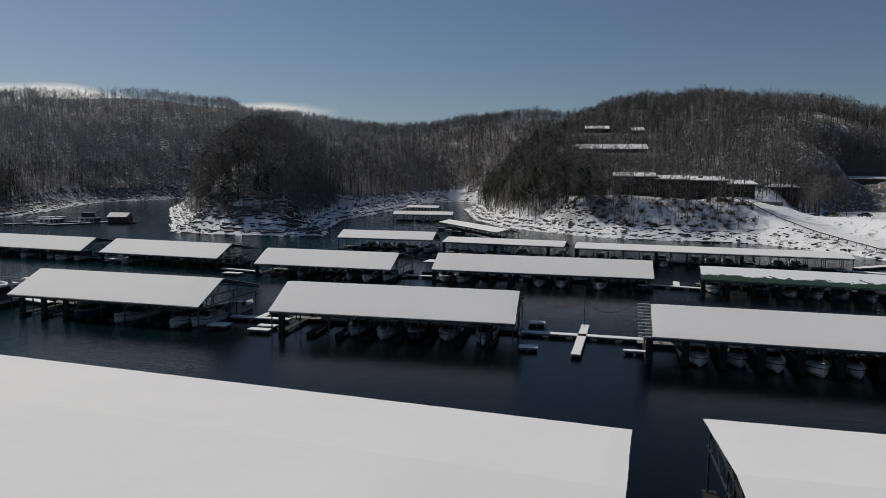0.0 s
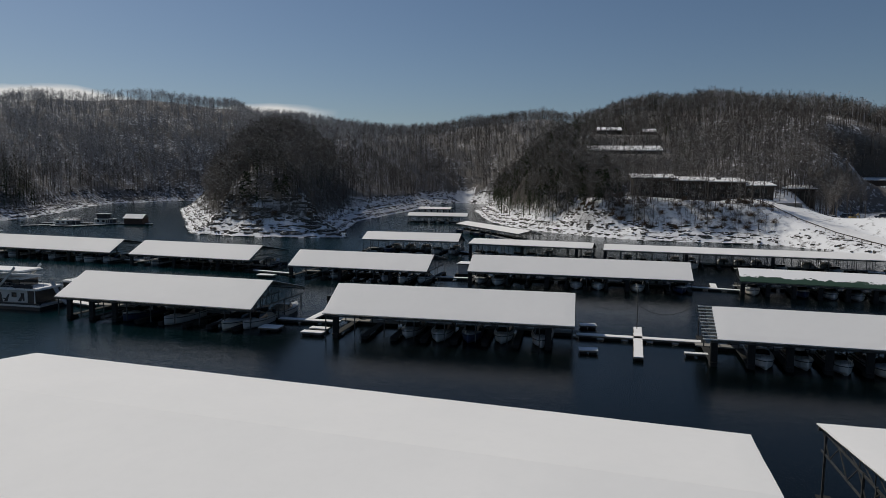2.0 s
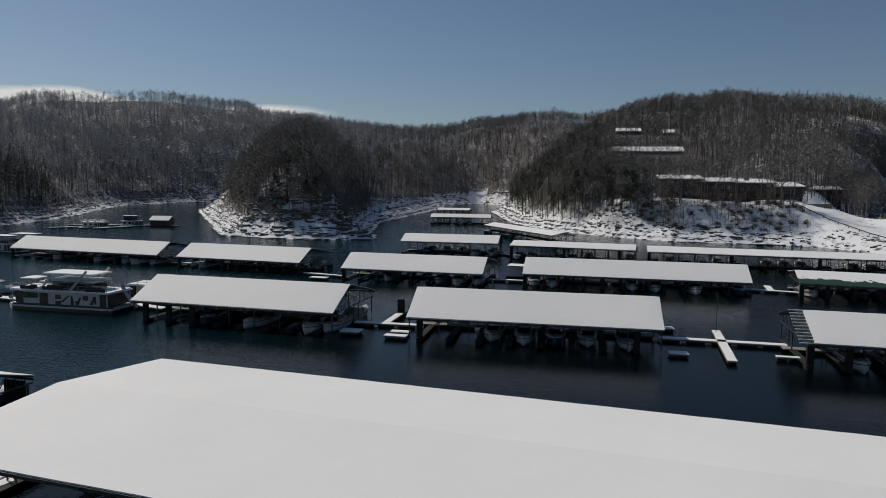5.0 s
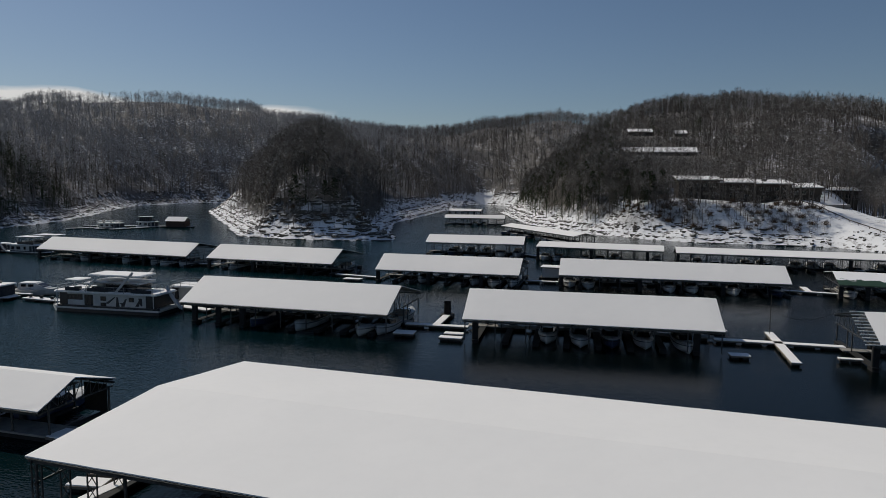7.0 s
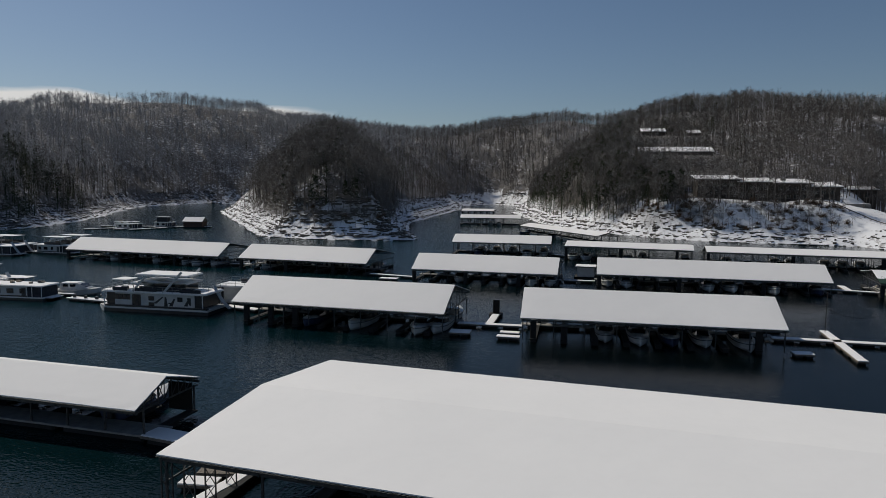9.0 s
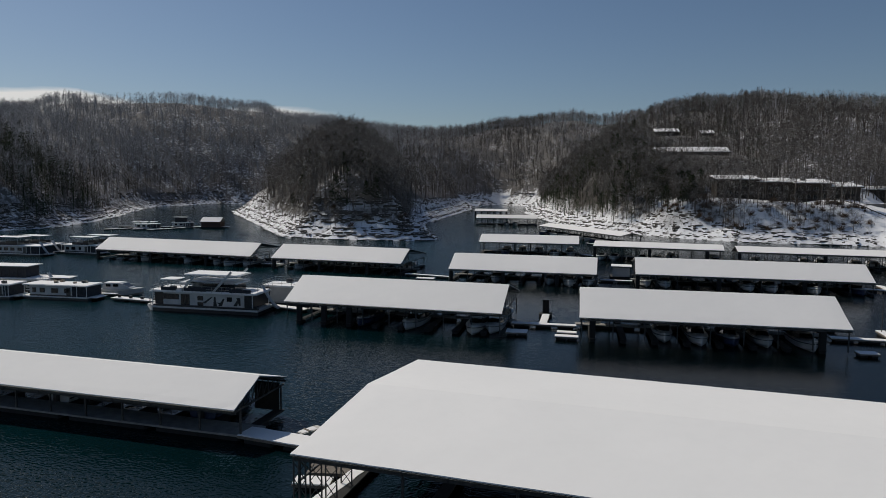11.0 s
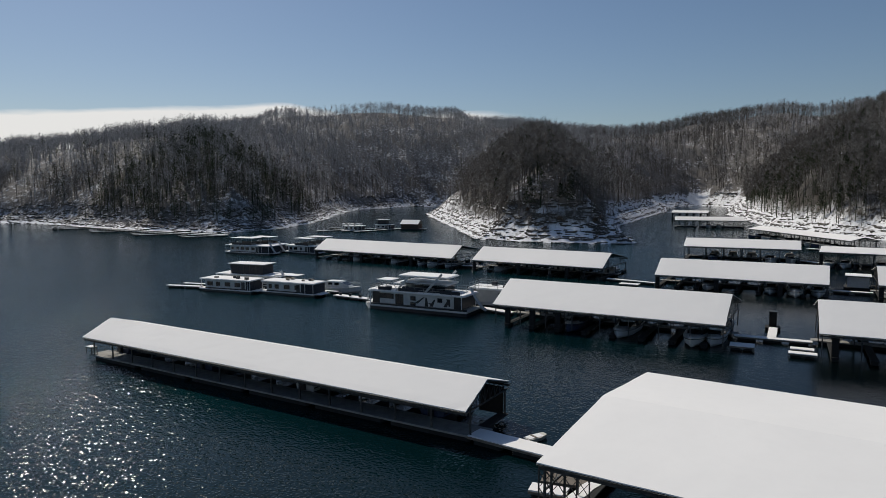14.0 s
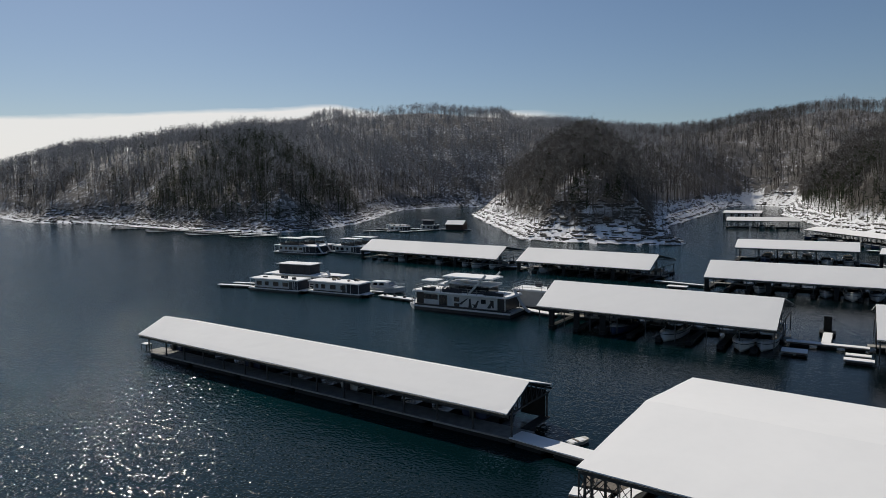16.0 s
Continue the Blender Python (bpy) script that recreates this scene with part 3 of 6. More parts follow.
    if near > 9:
        # open lattice girders and braced posts under the ends of the widest roofs
        for u in (0.3, long - 0.3):
            g, drop = Geo(), 1.5
            g.beam((u, -near + 0.3, near_z - drop), (u, far - 0.3, near_z - drop), 0.08, 0.1)
            n = 14
            for i in range(n):
                v0, v1 = -near + 0.3 + (near + far - 0.6) * i / n, -near + 0.3 + (near + far - 0.6) * (i + 1) / n
                g.beam((u, v0, near_z - (drop if i % 2 else 0.3)), (u, v1, near_z - (0.3 if i % 2 else drop)), 0.05, 0.05)
            part("end_girder", g, STEEL, dock)
            for v in (-near + 0.45, -near + 2.2, -near + 4.0, -near + 6.0):
                g = Geo()
                for k in (-0.35, 0.35):
                    g.beam((u + k, v, 0.3), (u + k, v, near_z - 0.3), 0.07, 0.07)
                for i in range(4):
                    z0, z1 = 0.5 + 0.9 * i, 1.4 + 0.9 * i
                    g.beam((u - 0.35, v, z0), (u + 0.35, v, z1), 0.04, 0.04).beam((u + 0.35, v, z0), (u - 0.35, v, z1), 0.04, 0.04)
                part("braced_post", g, STEEL, dock)
    if walk[1] < 0:
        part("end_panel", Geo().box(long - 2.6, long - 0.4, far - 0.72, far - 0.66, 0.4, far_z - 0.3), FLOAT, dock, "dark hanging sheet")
        # dark back wall added to darken the space under the roof
        part("dark_back_wall", Geo().box(0.6, long - 6.0, 0.9, 1.0, 0.5, 2.0), DARK_METAL, dock)
    return dock, m, long


# ---- the marina's covered docks ----
A_LABEL = "floating covered boat dock with a snow-covered gabled metal roof"
DOCKS = {}
DOCKS["a1"] = covered_dock((-72.4, 85.6), (-43.2, 83.6), 5.63, 5.7, 2.86, 9.3, 3.5, A_LABEL, 8, slide=1.6, clad=(0, 1, 2))
DOCKS["a2"] = covered_dock((-34.3, 83.7), (-4.6, 83.5), 5.63, 5.9, 2.86, 9.3, 3.5, A_LABEL, 8, slide=1.1, clad=(0, 7))
DOCKS["a3"] = covered_dock((9.4, 80.2), (50.0, 77.6), 5.35, 5.4, 2.86, 8.0, 3.7, "covered boat dock with snowy roof and bare purlins at one end", 11, bare_end=0.7)
B_LABEL = "covered boat dock with snow on its gabled metal roof"
DOCKS["b1"] = covered_dock((-145.4, 141.6), (-103.3, 136.5), 4.92, 4.6, 2.4, 10.6, 3.1, B_LABEL, 11, clad=(0, 4, 8))
DOCKS["b2"] = covered_dock((-98.0, 136.2), (-68.3, 132.7), 4.92, 5.2, 2.38, 10.6, 3.1, B_LABEL, 8, clad=(0, 3, 6))
DOCKS["b3"] = covered_dock((-58.0, 127.6), (-30.4, 126.0), 4.91, 5.3, 2.38, 10.6, 3.1, B_LABEL, 8, clad=(0, 3, 6))
DOCKS["b4"] = covered_dock((-23.5, 128.6), (15.8, 127.0), 4.91, 5.2, 2.38, 10.4, 3.1, B_LABEL, 11, clad=(0, 4, 8))
DOCKS["b5"] = covered_dock((24.3, 129.4), (80.0, 121.0), 4.0, 6.0, 2.4, 8.0, 2.9, "covered dock whose torn snow bares a green metal roof", 14, sheet=PATCHY, metal=GREEN_METAL)
C_LABEL = "far covered boat dock with a long low snowy roof"
DOCKS["c1"] = covered_dock((-59.0, 176.2), (-33.2, 176.0), 5.1, 5.0, 3.4, 6.0, 2.7, C_LABEL, 6, piers=False)
DOCKS["c2"] = covered_dock((-29.3, 171.5), (0.6, 167.5), 4.4, 5.2, 3.5, 6.0, 2.7, C_LABEL, 9, clad=(0, 4, 8))
DOCKS["c3"] = covered_dock((2.8, 165.5), (60.0, 160.0), 4.4, 5.2, 3.5, 6.0, 2.7, C_LABEL, 16, clad=(0, 5, 10))
DOCKS["d1"] = covered_dock((-77.5, 300.0), (-50.4, 302.0), 4.5, 4.5, 3.2, 5.0, 3.2, C_LABEL, 7, piers=False)
DOCKS["d2"] = covered_dock((-87.5, 368.0), (-69.5, 368.0), 4.5, 4.5, 3.5, 5.0, 3.5, C_LABEL, 5)
DOCKS["e1"] = covered_dock((-43.5, 252.0), (-17.0, 208.0), 4.0, 4.2, 3.1, 4.2, 3.1, C_LABEL, 12, piers=False)
# the large dock under the camera, its neighbour and the long narrow one
DOCKS["f1"] = covered_dock((-48.5, 39.0), (3.7, 32.75), 5.5, 9.9, 4.63, 9.9, 4.63, "very wide covered houseboat dock with a low snowy roof", 9, piers=False)
DOCKS["f2"] = covered_dock((8.8, 35.4), (62.0, 33.2), 5.5, 10.0, 4.63, 10.0, 4.63, "very wide covered houseboat dock with a low snowy roof", 9, piers=False)
DOCKS["l1"] = covered_dock((-106.2, 47.4), (-58.2, 43.3), 4.2, 3.5, 2.65, 4.1, 2.98, "long narrow covered dock with a snow-covered gabled roof", 14, piers=False, walk=(-2.45, -0.2), fingers=True)


# ---- woods ----
def limb(v, f, p, q, r0, r1, n=3):
    d = q - p
    side = d.cross(Vector((0.3, 0.7, 0.64))).normalized()
    other = d.normalized().cross(side)
    k = len(v)
    for c, r in ((p, r0), (q, r1)):
        for i in range(n):
            a = 2 * math.pi * i / n
            v.append(c + (side * math.cos(a) + other * math.sin(a)) * r)
    for i in range(n):
        j = (i + 1) % n
        f.append((k + i, k + j, k + n + j))
        f.append((k + i, k + n + j, k + n + i))


def twig(v, f, p, q, w, rnd):
    side = (q - p).cross(Vector((rnd.uniform(-1, 1), rnd.uniform(-1, 1), rnd.uniform(-1, 1)))).normalized() * w
    k = len(v)
    v.extend((p - side, p + side, q))
    f.append((k, k + 1, k + 2))


def bare_tree(rnd, limbs=8, twigs=7, fine=1.0, tall=18.0):
    """A leafless hardwood: trunk, rising limbs and a haze of twigs. Returns trunk and crown as (vertices, triangles)."""
    tv, tf, cv, cf = [], [], [], []
    lean = Vector((rnd.uniform(-0.05, 0.05), rnd.uniform(-0.05, 0.05), 1))
    points = [Vector((0, 0, -0.6))]
    for i in range(1, 4):
        points.append(lean * (tall * (0.36, 0.66, 0.9)[i - 1]) + Vector((rnd.uniform(-0.4, 0.4), rnd.uniform(-0.4, 0.4), 0)))
    radii = (0.24, 0.17, 0.10, 0.035)
    for i in range(3):
        limb(tv, tf, points[i], points[i + 1], radii[i] * tall / 18, radii[i + 1] * tall / 18, 5 if i == 0 else 4)
    ends = [(points[3], tall * 0.12)]
    for i in range(limbs):
        s = 0.37 + 0.55 * (i + rnd.random()) / limbs
        seg = 1 if s < 0.66 else 2
        a, b, lo, hi = points[seg], points[seg + 1], (0.36, 0.66)[seg - 1], (0.66, 0.9)[seg - 1]
        p = a.lerp(b, min(1, max(0, (s - lo) / (hi - lo))))
        ang = i * 2.4 + rnd.uniform(-0.5, 0.5)
        reach = tall * rnd.uniform(0.18, 0.31) * (1.15 - 0.6 * (s - 0.42))
        q = p + Vector((math.cos(ang) * reach, math.sin(ang) * reach, reach * rnd.uniform(0.6, 1.15)))
        mid = p.lerp(q, 0.5) + Vector((0, 0, -0.06 * reach))
        limb(cv, cf, p, mid, 0.075 * tall / 18, 0.05 * tall / 18)
        limb(cv, cf, mid, q, 0.05 * tall / 18, 0.015)
        ends += [(mid, reach * 0.55), (p.lerp(q, 0.75), reach * 0.5), (q, reach * 0.45)]
    for p, size in ends:
        for _ in range(twigs):
            d = Vector((rnd.gauss(0, 1), rnd.gauss(0, 1), rnd.gauss(0.3, 0.8))).normalized() * size * rnd.uniform(0.6, 1.3)
            o = p + Vector((rnd.uniform(-1, 1), rnd.uniform(-1, 1), rnd.uniform(-1, 1))) * size * 0.25
            twig(cv, cf, o, o + d, 0.045 * fine, rnd)
    return (tv, tf), (cv, cf)


def pine_tree(rnd, tall=15.0, clumps=26, leaves=9):
    """An evergreen: straight trunk, short limbs and ragged tufts of needles with gaps between them."""
    tv, tf, cv, cf = [], [], [], []
    top = Vector((rnd.uniform(-0.5, 0.5), rnd.uniform(-0.5, 0.5), tall * 0.95))
    limb(tv, tf, Vector((0, 0, -0.6)), top * 0.5, 0.22, 0.14, 5)
    limb(tv, tf, top * 0.5, top, 0.14, 0.03, 4)
    low = rnd.uniform(0.12, 0.35)
    for i in range(clumps):
        s = low + (1 - low) * (i + rnd.random()) / clumps
        wide = tall * 0.24 * (1.05 - s) ** 0.7 * rnd.uniform(0.6, 1.25) + 0.3
        ang = i * 2.4 + rnd.uniform(-0.6, 0.6)
        p = top * s
        q = p + Vector((math.cos(ang) * wide, math.sin(ang) * wide, rnd.uniform(-0.1, 0.25) * wide))
        limb(tv, tf, p, q, 0.05, 0.02)
        for _ in range(leaves):
            c = p.lerp(q, rnd.uniform(0.35, 1.1)) + Vector((rnd.gauss(0, 0.35), rnd.gauss(0, 0.35), rnd.gauss(0, 0.22)))
            d = Vector((rnd.gauss(0, 1), rnd.gauss(0, 1), rnd.gauss(0.1, 0.55))).normalized() * rnd.uniform(0.35, 0.85)
            e = d.cross(Vector((rnd.gauss(0, 1), rnd.gauss(0, 1), rnd.gauss(0, 1)))).normalized() * rnd.uniform(0.14, 0.32)
            k = len(cv)
            cv.extend((c - d * 0.5, c + e, c + d * 0.6, c - e * 0.8))
            cf.extend(((k, k + 1, k + 2), (k, k + 2, k + 3)))
    return (tv, tf), (cv, cf)


def tri_mesh(name, verts, tris, material):
    me = bpy.data.meshes.new(name)
    me.vertices.add(len(verts))
    me.vertices.foreach_set("co", np.asarray(verts, np.float32).ravel())
    me.loops.add(3 * len(tris))
    me.loops.foreach_set("vertex_index", np.asarray(tris, np.int32).ravel())
    me.polygons.add(len(tris))
    me.polygons.foreach_set("loop_start", np.arange(0, 3 * len(tris), 3, dtype=np.int32))
    me.materials.append(material)
    me.update(calc_edges=True)
    return me


def woods(name, kinds, spots, material, label, category, rng):
    """Many trees in one mesh. kinds: (vertices, triangles) prototypes; spots: rows of x, y, z, size."""
    all_v, all_f, n = [], [], 0
    picks = rng.integers(0, len(kinds), len(spots))
    for k, (v, f) in enumerate(kinds):
        rows_k = spots[picks == k]
        if not len(rows_k):
            continue
        v, f = np.array([tuple(p) for p in v]), np.array(f)
        a = rng.uniform(0, 2 * np.pi, len(rows_k))
        c, s = np.cos(a)[:, None], np.sin(a)[:, None]
        size = rows_k[:, 3:4]
        wide = size * rng.uniform(0.8, 1.15, (len(rows_k), 1))
        x = (v[None, :, 0] * c - v[None, :, 1] * s) * wide + rows_k[:, 0:1]
        y = (v[None, :, 0] * s + v[None, :, 1] * c) * wide + rows_k[:, 1:2]
        z = v[None, :, 2] * size + rows_k[:, 2:3]
        all_v.append(np.stack([x, y, z], -1).reshape(-1, 3))
        all_f.append((f[None] + (np.arange(len(rows_k)) * len(v))[:, None, None] + n).reshape(-1, 3))
        n += len(rows_k) * len(v)
    ob = new(name, tri_mesh(name, np.concatenate(all_v), np.concatenate(all_f), material))
    return tagged(ob, label, category, kind="stuff")


def joined(tree):
    (tv, tf), (cv, cf) = tree
    return tv + cv, tf + [tuple(i + len(tv) for i in t) for t in cf]


rng = np.random.default_rng(7)
tree_rnd = random.Random(11)


def far_tree(rnd, tall=16.0, twigs=50):
    """A leafless tree far off: slim straight trunk, forked limbs, a rounded haze of fine twigs."""
    v, f = [], []
    top = Vector((rnd.uniform(-0.8, 0.8), rnd.uniform(-0.8, 0.8), tall * 0.8))
    limb(v, f, Vector((0, 0, -0.8)), top, 0.2, 0.06, 3)
    wide, high, mid = tall * rnd.uniform(0.18, 0.25), tall * rnd.uniform(0.24, 0.32), tall * rnd.uniform(0.60, 0.67)
    lobes = [Vector((rnd.gauss(0, 0.38) * wide, rnd.gauss(0, 0.38) * wide, mid + rnd.uniform(-0.75, 0.5) * high)) for _ in range(6)]
    for c in lobes[:4]:
        twig(v, f, top * rnd.uniform(0.45, 0.7), c, 0.11, rnd)
    for i in range(twigs):
        c = lobes[i % 6]
        d = Vector((rnd.gauss(0, 1), rnd.gauss(0, 1), rnd.gauss(0.1, 0.9))).normalized()
        p = c + Vector((d.x * wide, d.y * wide, d.z * high)) * rnd.uniform(0.05, 0.5)
        e = (d + Vector((rnd.gauss(0, 0.6), rnd.gauss(0, 0.6), rnd.gauss(0.15, 0.5)))).normalized()
        twig(v, f, p, p + e * rnd.uniform(1.0, 1.9), rnd.uniform(0.08, 0.125), rnd)
    return v, f


FAR_KINDS = [far_tree(tree_rnd) for _ in range(7)]
MID_KINDS = [joined(bare_tree(tree_rnd, 7, 4, 1.5, 18.0)) for _ in range(6)]
PINE_KINDS = [joined(pine_tree(tree_rnd, 14.0, 20, 5)) for _ in range(5)]


def scatter(count, x0, x1, y0, y1):
    px, py = rng.uniform(x0, x1, count), rng.uniform(y0, y1, count)
    z, d = land(px, py)
    return px, py, z, d


def open_ground(px, py, d):
    """Where no trees stand: lodge, road, car park and the bare bank below the lodge."""
    lodge_yard = (px > 8) & (px < 86) & (py > 246) & (py < 277)
    bank = (px > -6) & (px < 120) & (py < 256)
    park = (px > 84 + 0.34 * (py - 250)) & (px < 190) & (py > 150) & (py < 322) | (px > 124) & (px < 190) & (py > 320) & (py < 375) | (px > 84) & (py < 215)
    cabins = (px > -2) & (px < 42) & (((py > 323) & (py < 336)) | ((py > 374) & (py < 388)))
    glade = (px > 52) & (px < 140) & (py > 296) & (py < 420) & (waves(px, py, 34.0, 9, 2) + 0.35 * np.sin(px * 57.1 + py * 83.9) > 0.36)
    thin = (px > -6) & (px < 190) & (py > 280) & (py < 470) & (np.sin(px * 91.7 + py * 57.3) > 0.9)
    spurs = (py > 208) & (py < 285) & ((px > -435) & (px < -419) | (px > -366) & (px < -352))
    return spurs | glade | lodge_yard | bank | park | cabins | thin | near_road(px, py, 11) | (d < np.where(px < -60, 6.5, 10))


def before_crest(px, py, past=190):
    """As far as a little over the crest of the hills."""
    bearing, r = np.degrees(np.arctan2(-(px + 20), py)), np.hypot(px + 20, py)
    return r < np.interp(bearing, [row[0] for row in CREST], [row[1] for row in CREST]) + past


# leaf litter showing through the snow under the trees; on the west bank it stands in for shade
ground_mesh = bpy.data.objects["ground"].data
litter_and_shade = ground_mesh.attributes.new("litter_and_shade", "FLOAT", "POINT")
litter_and_shade.data.foreach_set("value", np.where(((GX > -2) & (GX < 100) & (GY < 258)) | ((GX > 84) & (GY < 320)) | ((GX > 56) & (GX < 92) & (GY > 248) & (GY < 284)) | near_road(GX, GY, 11) | (GD < 13), np.where((GX > -20) & (GX < 60) & (GD > 7) & (GY < 258), 0.12, np.where((GX < -225) & (GD > 3), 0.85, 0.0)), np.where((GX > 48) & (GX < 150) & (GY > 290) & (GY < 420), 1.0, np.where((GX > -170) & (GY > 300), 1.3, 1.12))).astype(np.float32).ravel())

px, py, pz, pd = scatter(48000, -700, 380, 200, 920)
bearing_all = np.degrees(np.arctan2(-(px + 20), py))
ok = ~open_ground(px, py, pd) & (pd > 11) & before_crest(px, py, 135) & (bearing_all > -28) & (bearing_all < 68)
ok &= (py > 335) | (px < -240)


def below_cabins(px, py):
    """Young growth on the slopes that were cleared below the hillside cabins."""
    return (px > -8) & (px < 46) & (((py > 290) & (py < 324)) | ((py > 336) & (py < 376)))


spots = np.stack([px, py, pz, rng.uniform(0.5, 1.05, len(px)) * np.where(below_cabins(px, py), np.where(py > 336, 0.7, 0.45), 1.0)], -1)
frost = (pz + rng.uniform(-16, 16, len(pz)) + 10 * waves(px, py, 60.0, 8) > 20) & ((px + rng.uniform(-80, 80, len(px)) < -130 - 0.15 * (py - 300)) | ((px > -60) & (py > 390) & (pz > 52) & (rng.uniform(0, 1, len(px)) < 0.35)))
woods("frosted_woods", FAR_KINDS, spots[ok & frost], FROSTED, "grey leafless winter woods with frosted crowns on the hills", "woods", rng)
woods("far_bare_woods", FAR_KINDS, spots[ok & ~frost], BARK, "brown leafless winter woods on the lower slopes", "woods", rng)
px, py, pz, pd = scatter(8800, -240, 230, 205, 345)
ok = ~open_ground(px, py, pd) & (pd > 11) & (py < 338)
woods("bare_woods", MID_KINDS, np.stack([px, py, pz, rng.uniform(0.42, 0.8, len(px)) * np.where(below_cabins(px, py), 0.55, 1.0)], -1)[ok], BARK, "dense brown leafless woods on the steep points", "woods", rng)
# undergrowth round the points of land and more trees under the crest of the hill behind the lodge
px, py, pz, pd = scatter(11500, -520, 30, 200, 330)
ok = ~open_ground(px, py, pd) & (pd > 6.5) & (pd < 42)
woods("undergrowth", FAR_KINDS, np.stack([px, py, pz, rng.uniform(0.18, 0.45, len(px))], -1)[ok], BARK, "brown leafless undergrowth along the wooded points", "undergrowth", rng)
px, py, pz, pd = scatter(4600, -60, 240, 338, 540)
ok = ~open_ground(px, py, pd) & (pd > 11) & before_crest(px, py, 60)
woods("hilltop_woods", FAR_KINDS, np.stack([px, py, pz, rng.uniform(0.5, 0.9, len(px))], -1)[ok], BARK, "brown leafless woods along the hilltop behind the lodge", "woods", rng)
# the crest of the western hills, closed with younger trees
px, py, pz, pd = scatter(22000, -600, -40, 300, 800)
crest_gap = np.hypot(px + 20, py) - np.interp(np.degrees(np.arctan2(-(px + 20), py)), [row[0] for row in CREST], [row[1] for row in CREST])
ok = ~open_ground(px, py, pd) & (pd > 11) & (crest_gap > -28) & (crest_gap < 26)
woods("crest_woods", FAR_KINDS, np.stack([px, py, pz, rng.uniform(0.3, 0.72, len(px))], -1)[ok], FROSTED, "grey frosted young trees along the western crest", "woods", rng)
# evergreens among them, thickest on the points of land
px, py, pz, pd = scatter(13000, -600, 330, 200, 640)
thick = 0.035 + 0.26 * np.exp(-((px + 120) / 60) ** 2 - ((py - 245) / 45) ** 2) + 0.75 * np.exp(-((px + 28) / 30) ** 2 - ((py - 315) / 65) ** 2) + 0.9 * np.exp(-((px + 320) / 70) ** 2 - ((py - 250) / 50) ** 2) + 0.42 * np.exp(-((px - 15) / 50) ** 2 - ((py - 350) / 55) ** 2) + 0.3 * np.exp(-((px + 30) / 55) ** 2 - ((py - 500) / 120) ** 2)
for cx, cy in ((-7, 330), (40, 330), (2, 380), (25, 392), (42, 384)):
    thick = thick + 0.9 * np.exp(-((px - cx) / 9) ** 2 - ((py - cy) / 11) ** 2)
ok = ~open_ground(px, py, pd) & (pd > 12) & (rng.uniform(0, 1, len(px)) < thick) & before_crest(px, py, 10)
woods("evergreen_woods", PINE_KINDS, np.stack([px, py, pz, rng.uniform(0.45, 1.0, len(px)) * np.where(below_cabins(px, py), 0.6, 1.0)], -1)[ok], NEEDLES, "dark green pines and cedars among bare trees", "woods", rng)

for name, count, x0, x1, y0, y1, lab in (("pine_grove", 700, -350, -240, 203, 300, "dense dark pines and cedars on the western point"), ("cedar_grove", 1000, -68, 6, 250, 420, "dense dark cedars on the slope beside the cove")):
    px, py, pz, pd = scatter(count, x0, x1, y0, y1)
    ok = (~open_ground(px, py, pd) | (pd < 10) & (px < 0)) & (pd > 7)
    woods(name, PINE_KINDS, np.stack([px, py, pz, rng.uniform(0.4, 0.85, len(px)) * np.where(below_cabins(px, py), 0.6, 1.0)], -1)[ok], NEEDLES, lab, "woods", rng)


# single trees along the near banks
def tree_thing(tree, name, bark, leaf, label, m):
    (tv, tf), (cv, cf) = tree
    ob = thing(name, m, label, "tree", "trees on the banks")
    part("trunk", tri_mesh("trunk", [tuple(p) for p in tv], tf, bark), bark, ob)
    part("crown", tri_mesh("crown", [tuple(p) for p in cv], cf, leaf), leaf, ob)
    return ob


def plant(kinds, spots, lo, hi):
    rnd = random.Random(5)
    for n, (x, y) in enumerate(spots):
        s = rnd.uniform(lo, hi)
        ob = kinds[n % len(kinds)]
        m = pose(x, y, height(x, y) - 0.15, 0, 0, rnd.uniform(0, 360))
        made = copy_thing(ob, m)
        made.scale = (s, s, s * rnd.uniform(0.9, 1.1))


HOLD = pose(0, 0, -60)
bare_kinds = [tree_thing(bare_tree(tree_rnd, 10, 9, 0.8, 15.0), "bare_tree", BARK, BARK, "leafless brown hardwood tree on the snowy bank", HOLD) for _ in range(5)]
pine_kinds = [tree_thing(pine_tree(tree_rnd, 12.0, 34, 20), "pine_tree", BARK, NEEDLES, "dark green pine on the snowy bank", HOLD) for _ in range(4)]


def bank_spots(count, x0, x1, y0, y1, lo, hi, seed):
    r = np.random.default_rng(seed)
    out = []
    while len(out) < count:
        x, y = r.uniform(x0, x1), r.uniform(y0, y1)
        d = float(land(np.array([x]), np.array([y]))[1][0])
        if lo < d < hi and not near_road(np.array([x]), np.array([y]), 6)[0]:
            out.append((x, y))
    return out


plant(bare_kinds, bank_spots(60, -140, -80, 208, 260, 9, 26, 1), 0.55, 0.85)
plant(bare_kinds, bank_spots(34, -24, 24, 236, 256, 8, 30, 17), 0.4, 0.75)
plant(bare_kinds, bank_spots(30, 0, 58, 234, 255, 8, 26, 2), 0.35, 0.6)
plant(bare_kinds, bank_spots(40, -60, 12, 240, 300, 10, 34, 3), 0.6, 1.0)
plant(bare_kinds, bank_spots(16, 2, 60, 246, 257, 10, 60, 4), 0.8, 1.15)
plant(bare_kinds, bank_spots(18, 82, 99, 280, 306, 10, 120, 23), 0.95, 1.3)
brush = np.array([(x, y, height(x, y) - 0.1) for x, y in bank_spots(150, -22, 62, 230, 252, 8, 40, 14)])
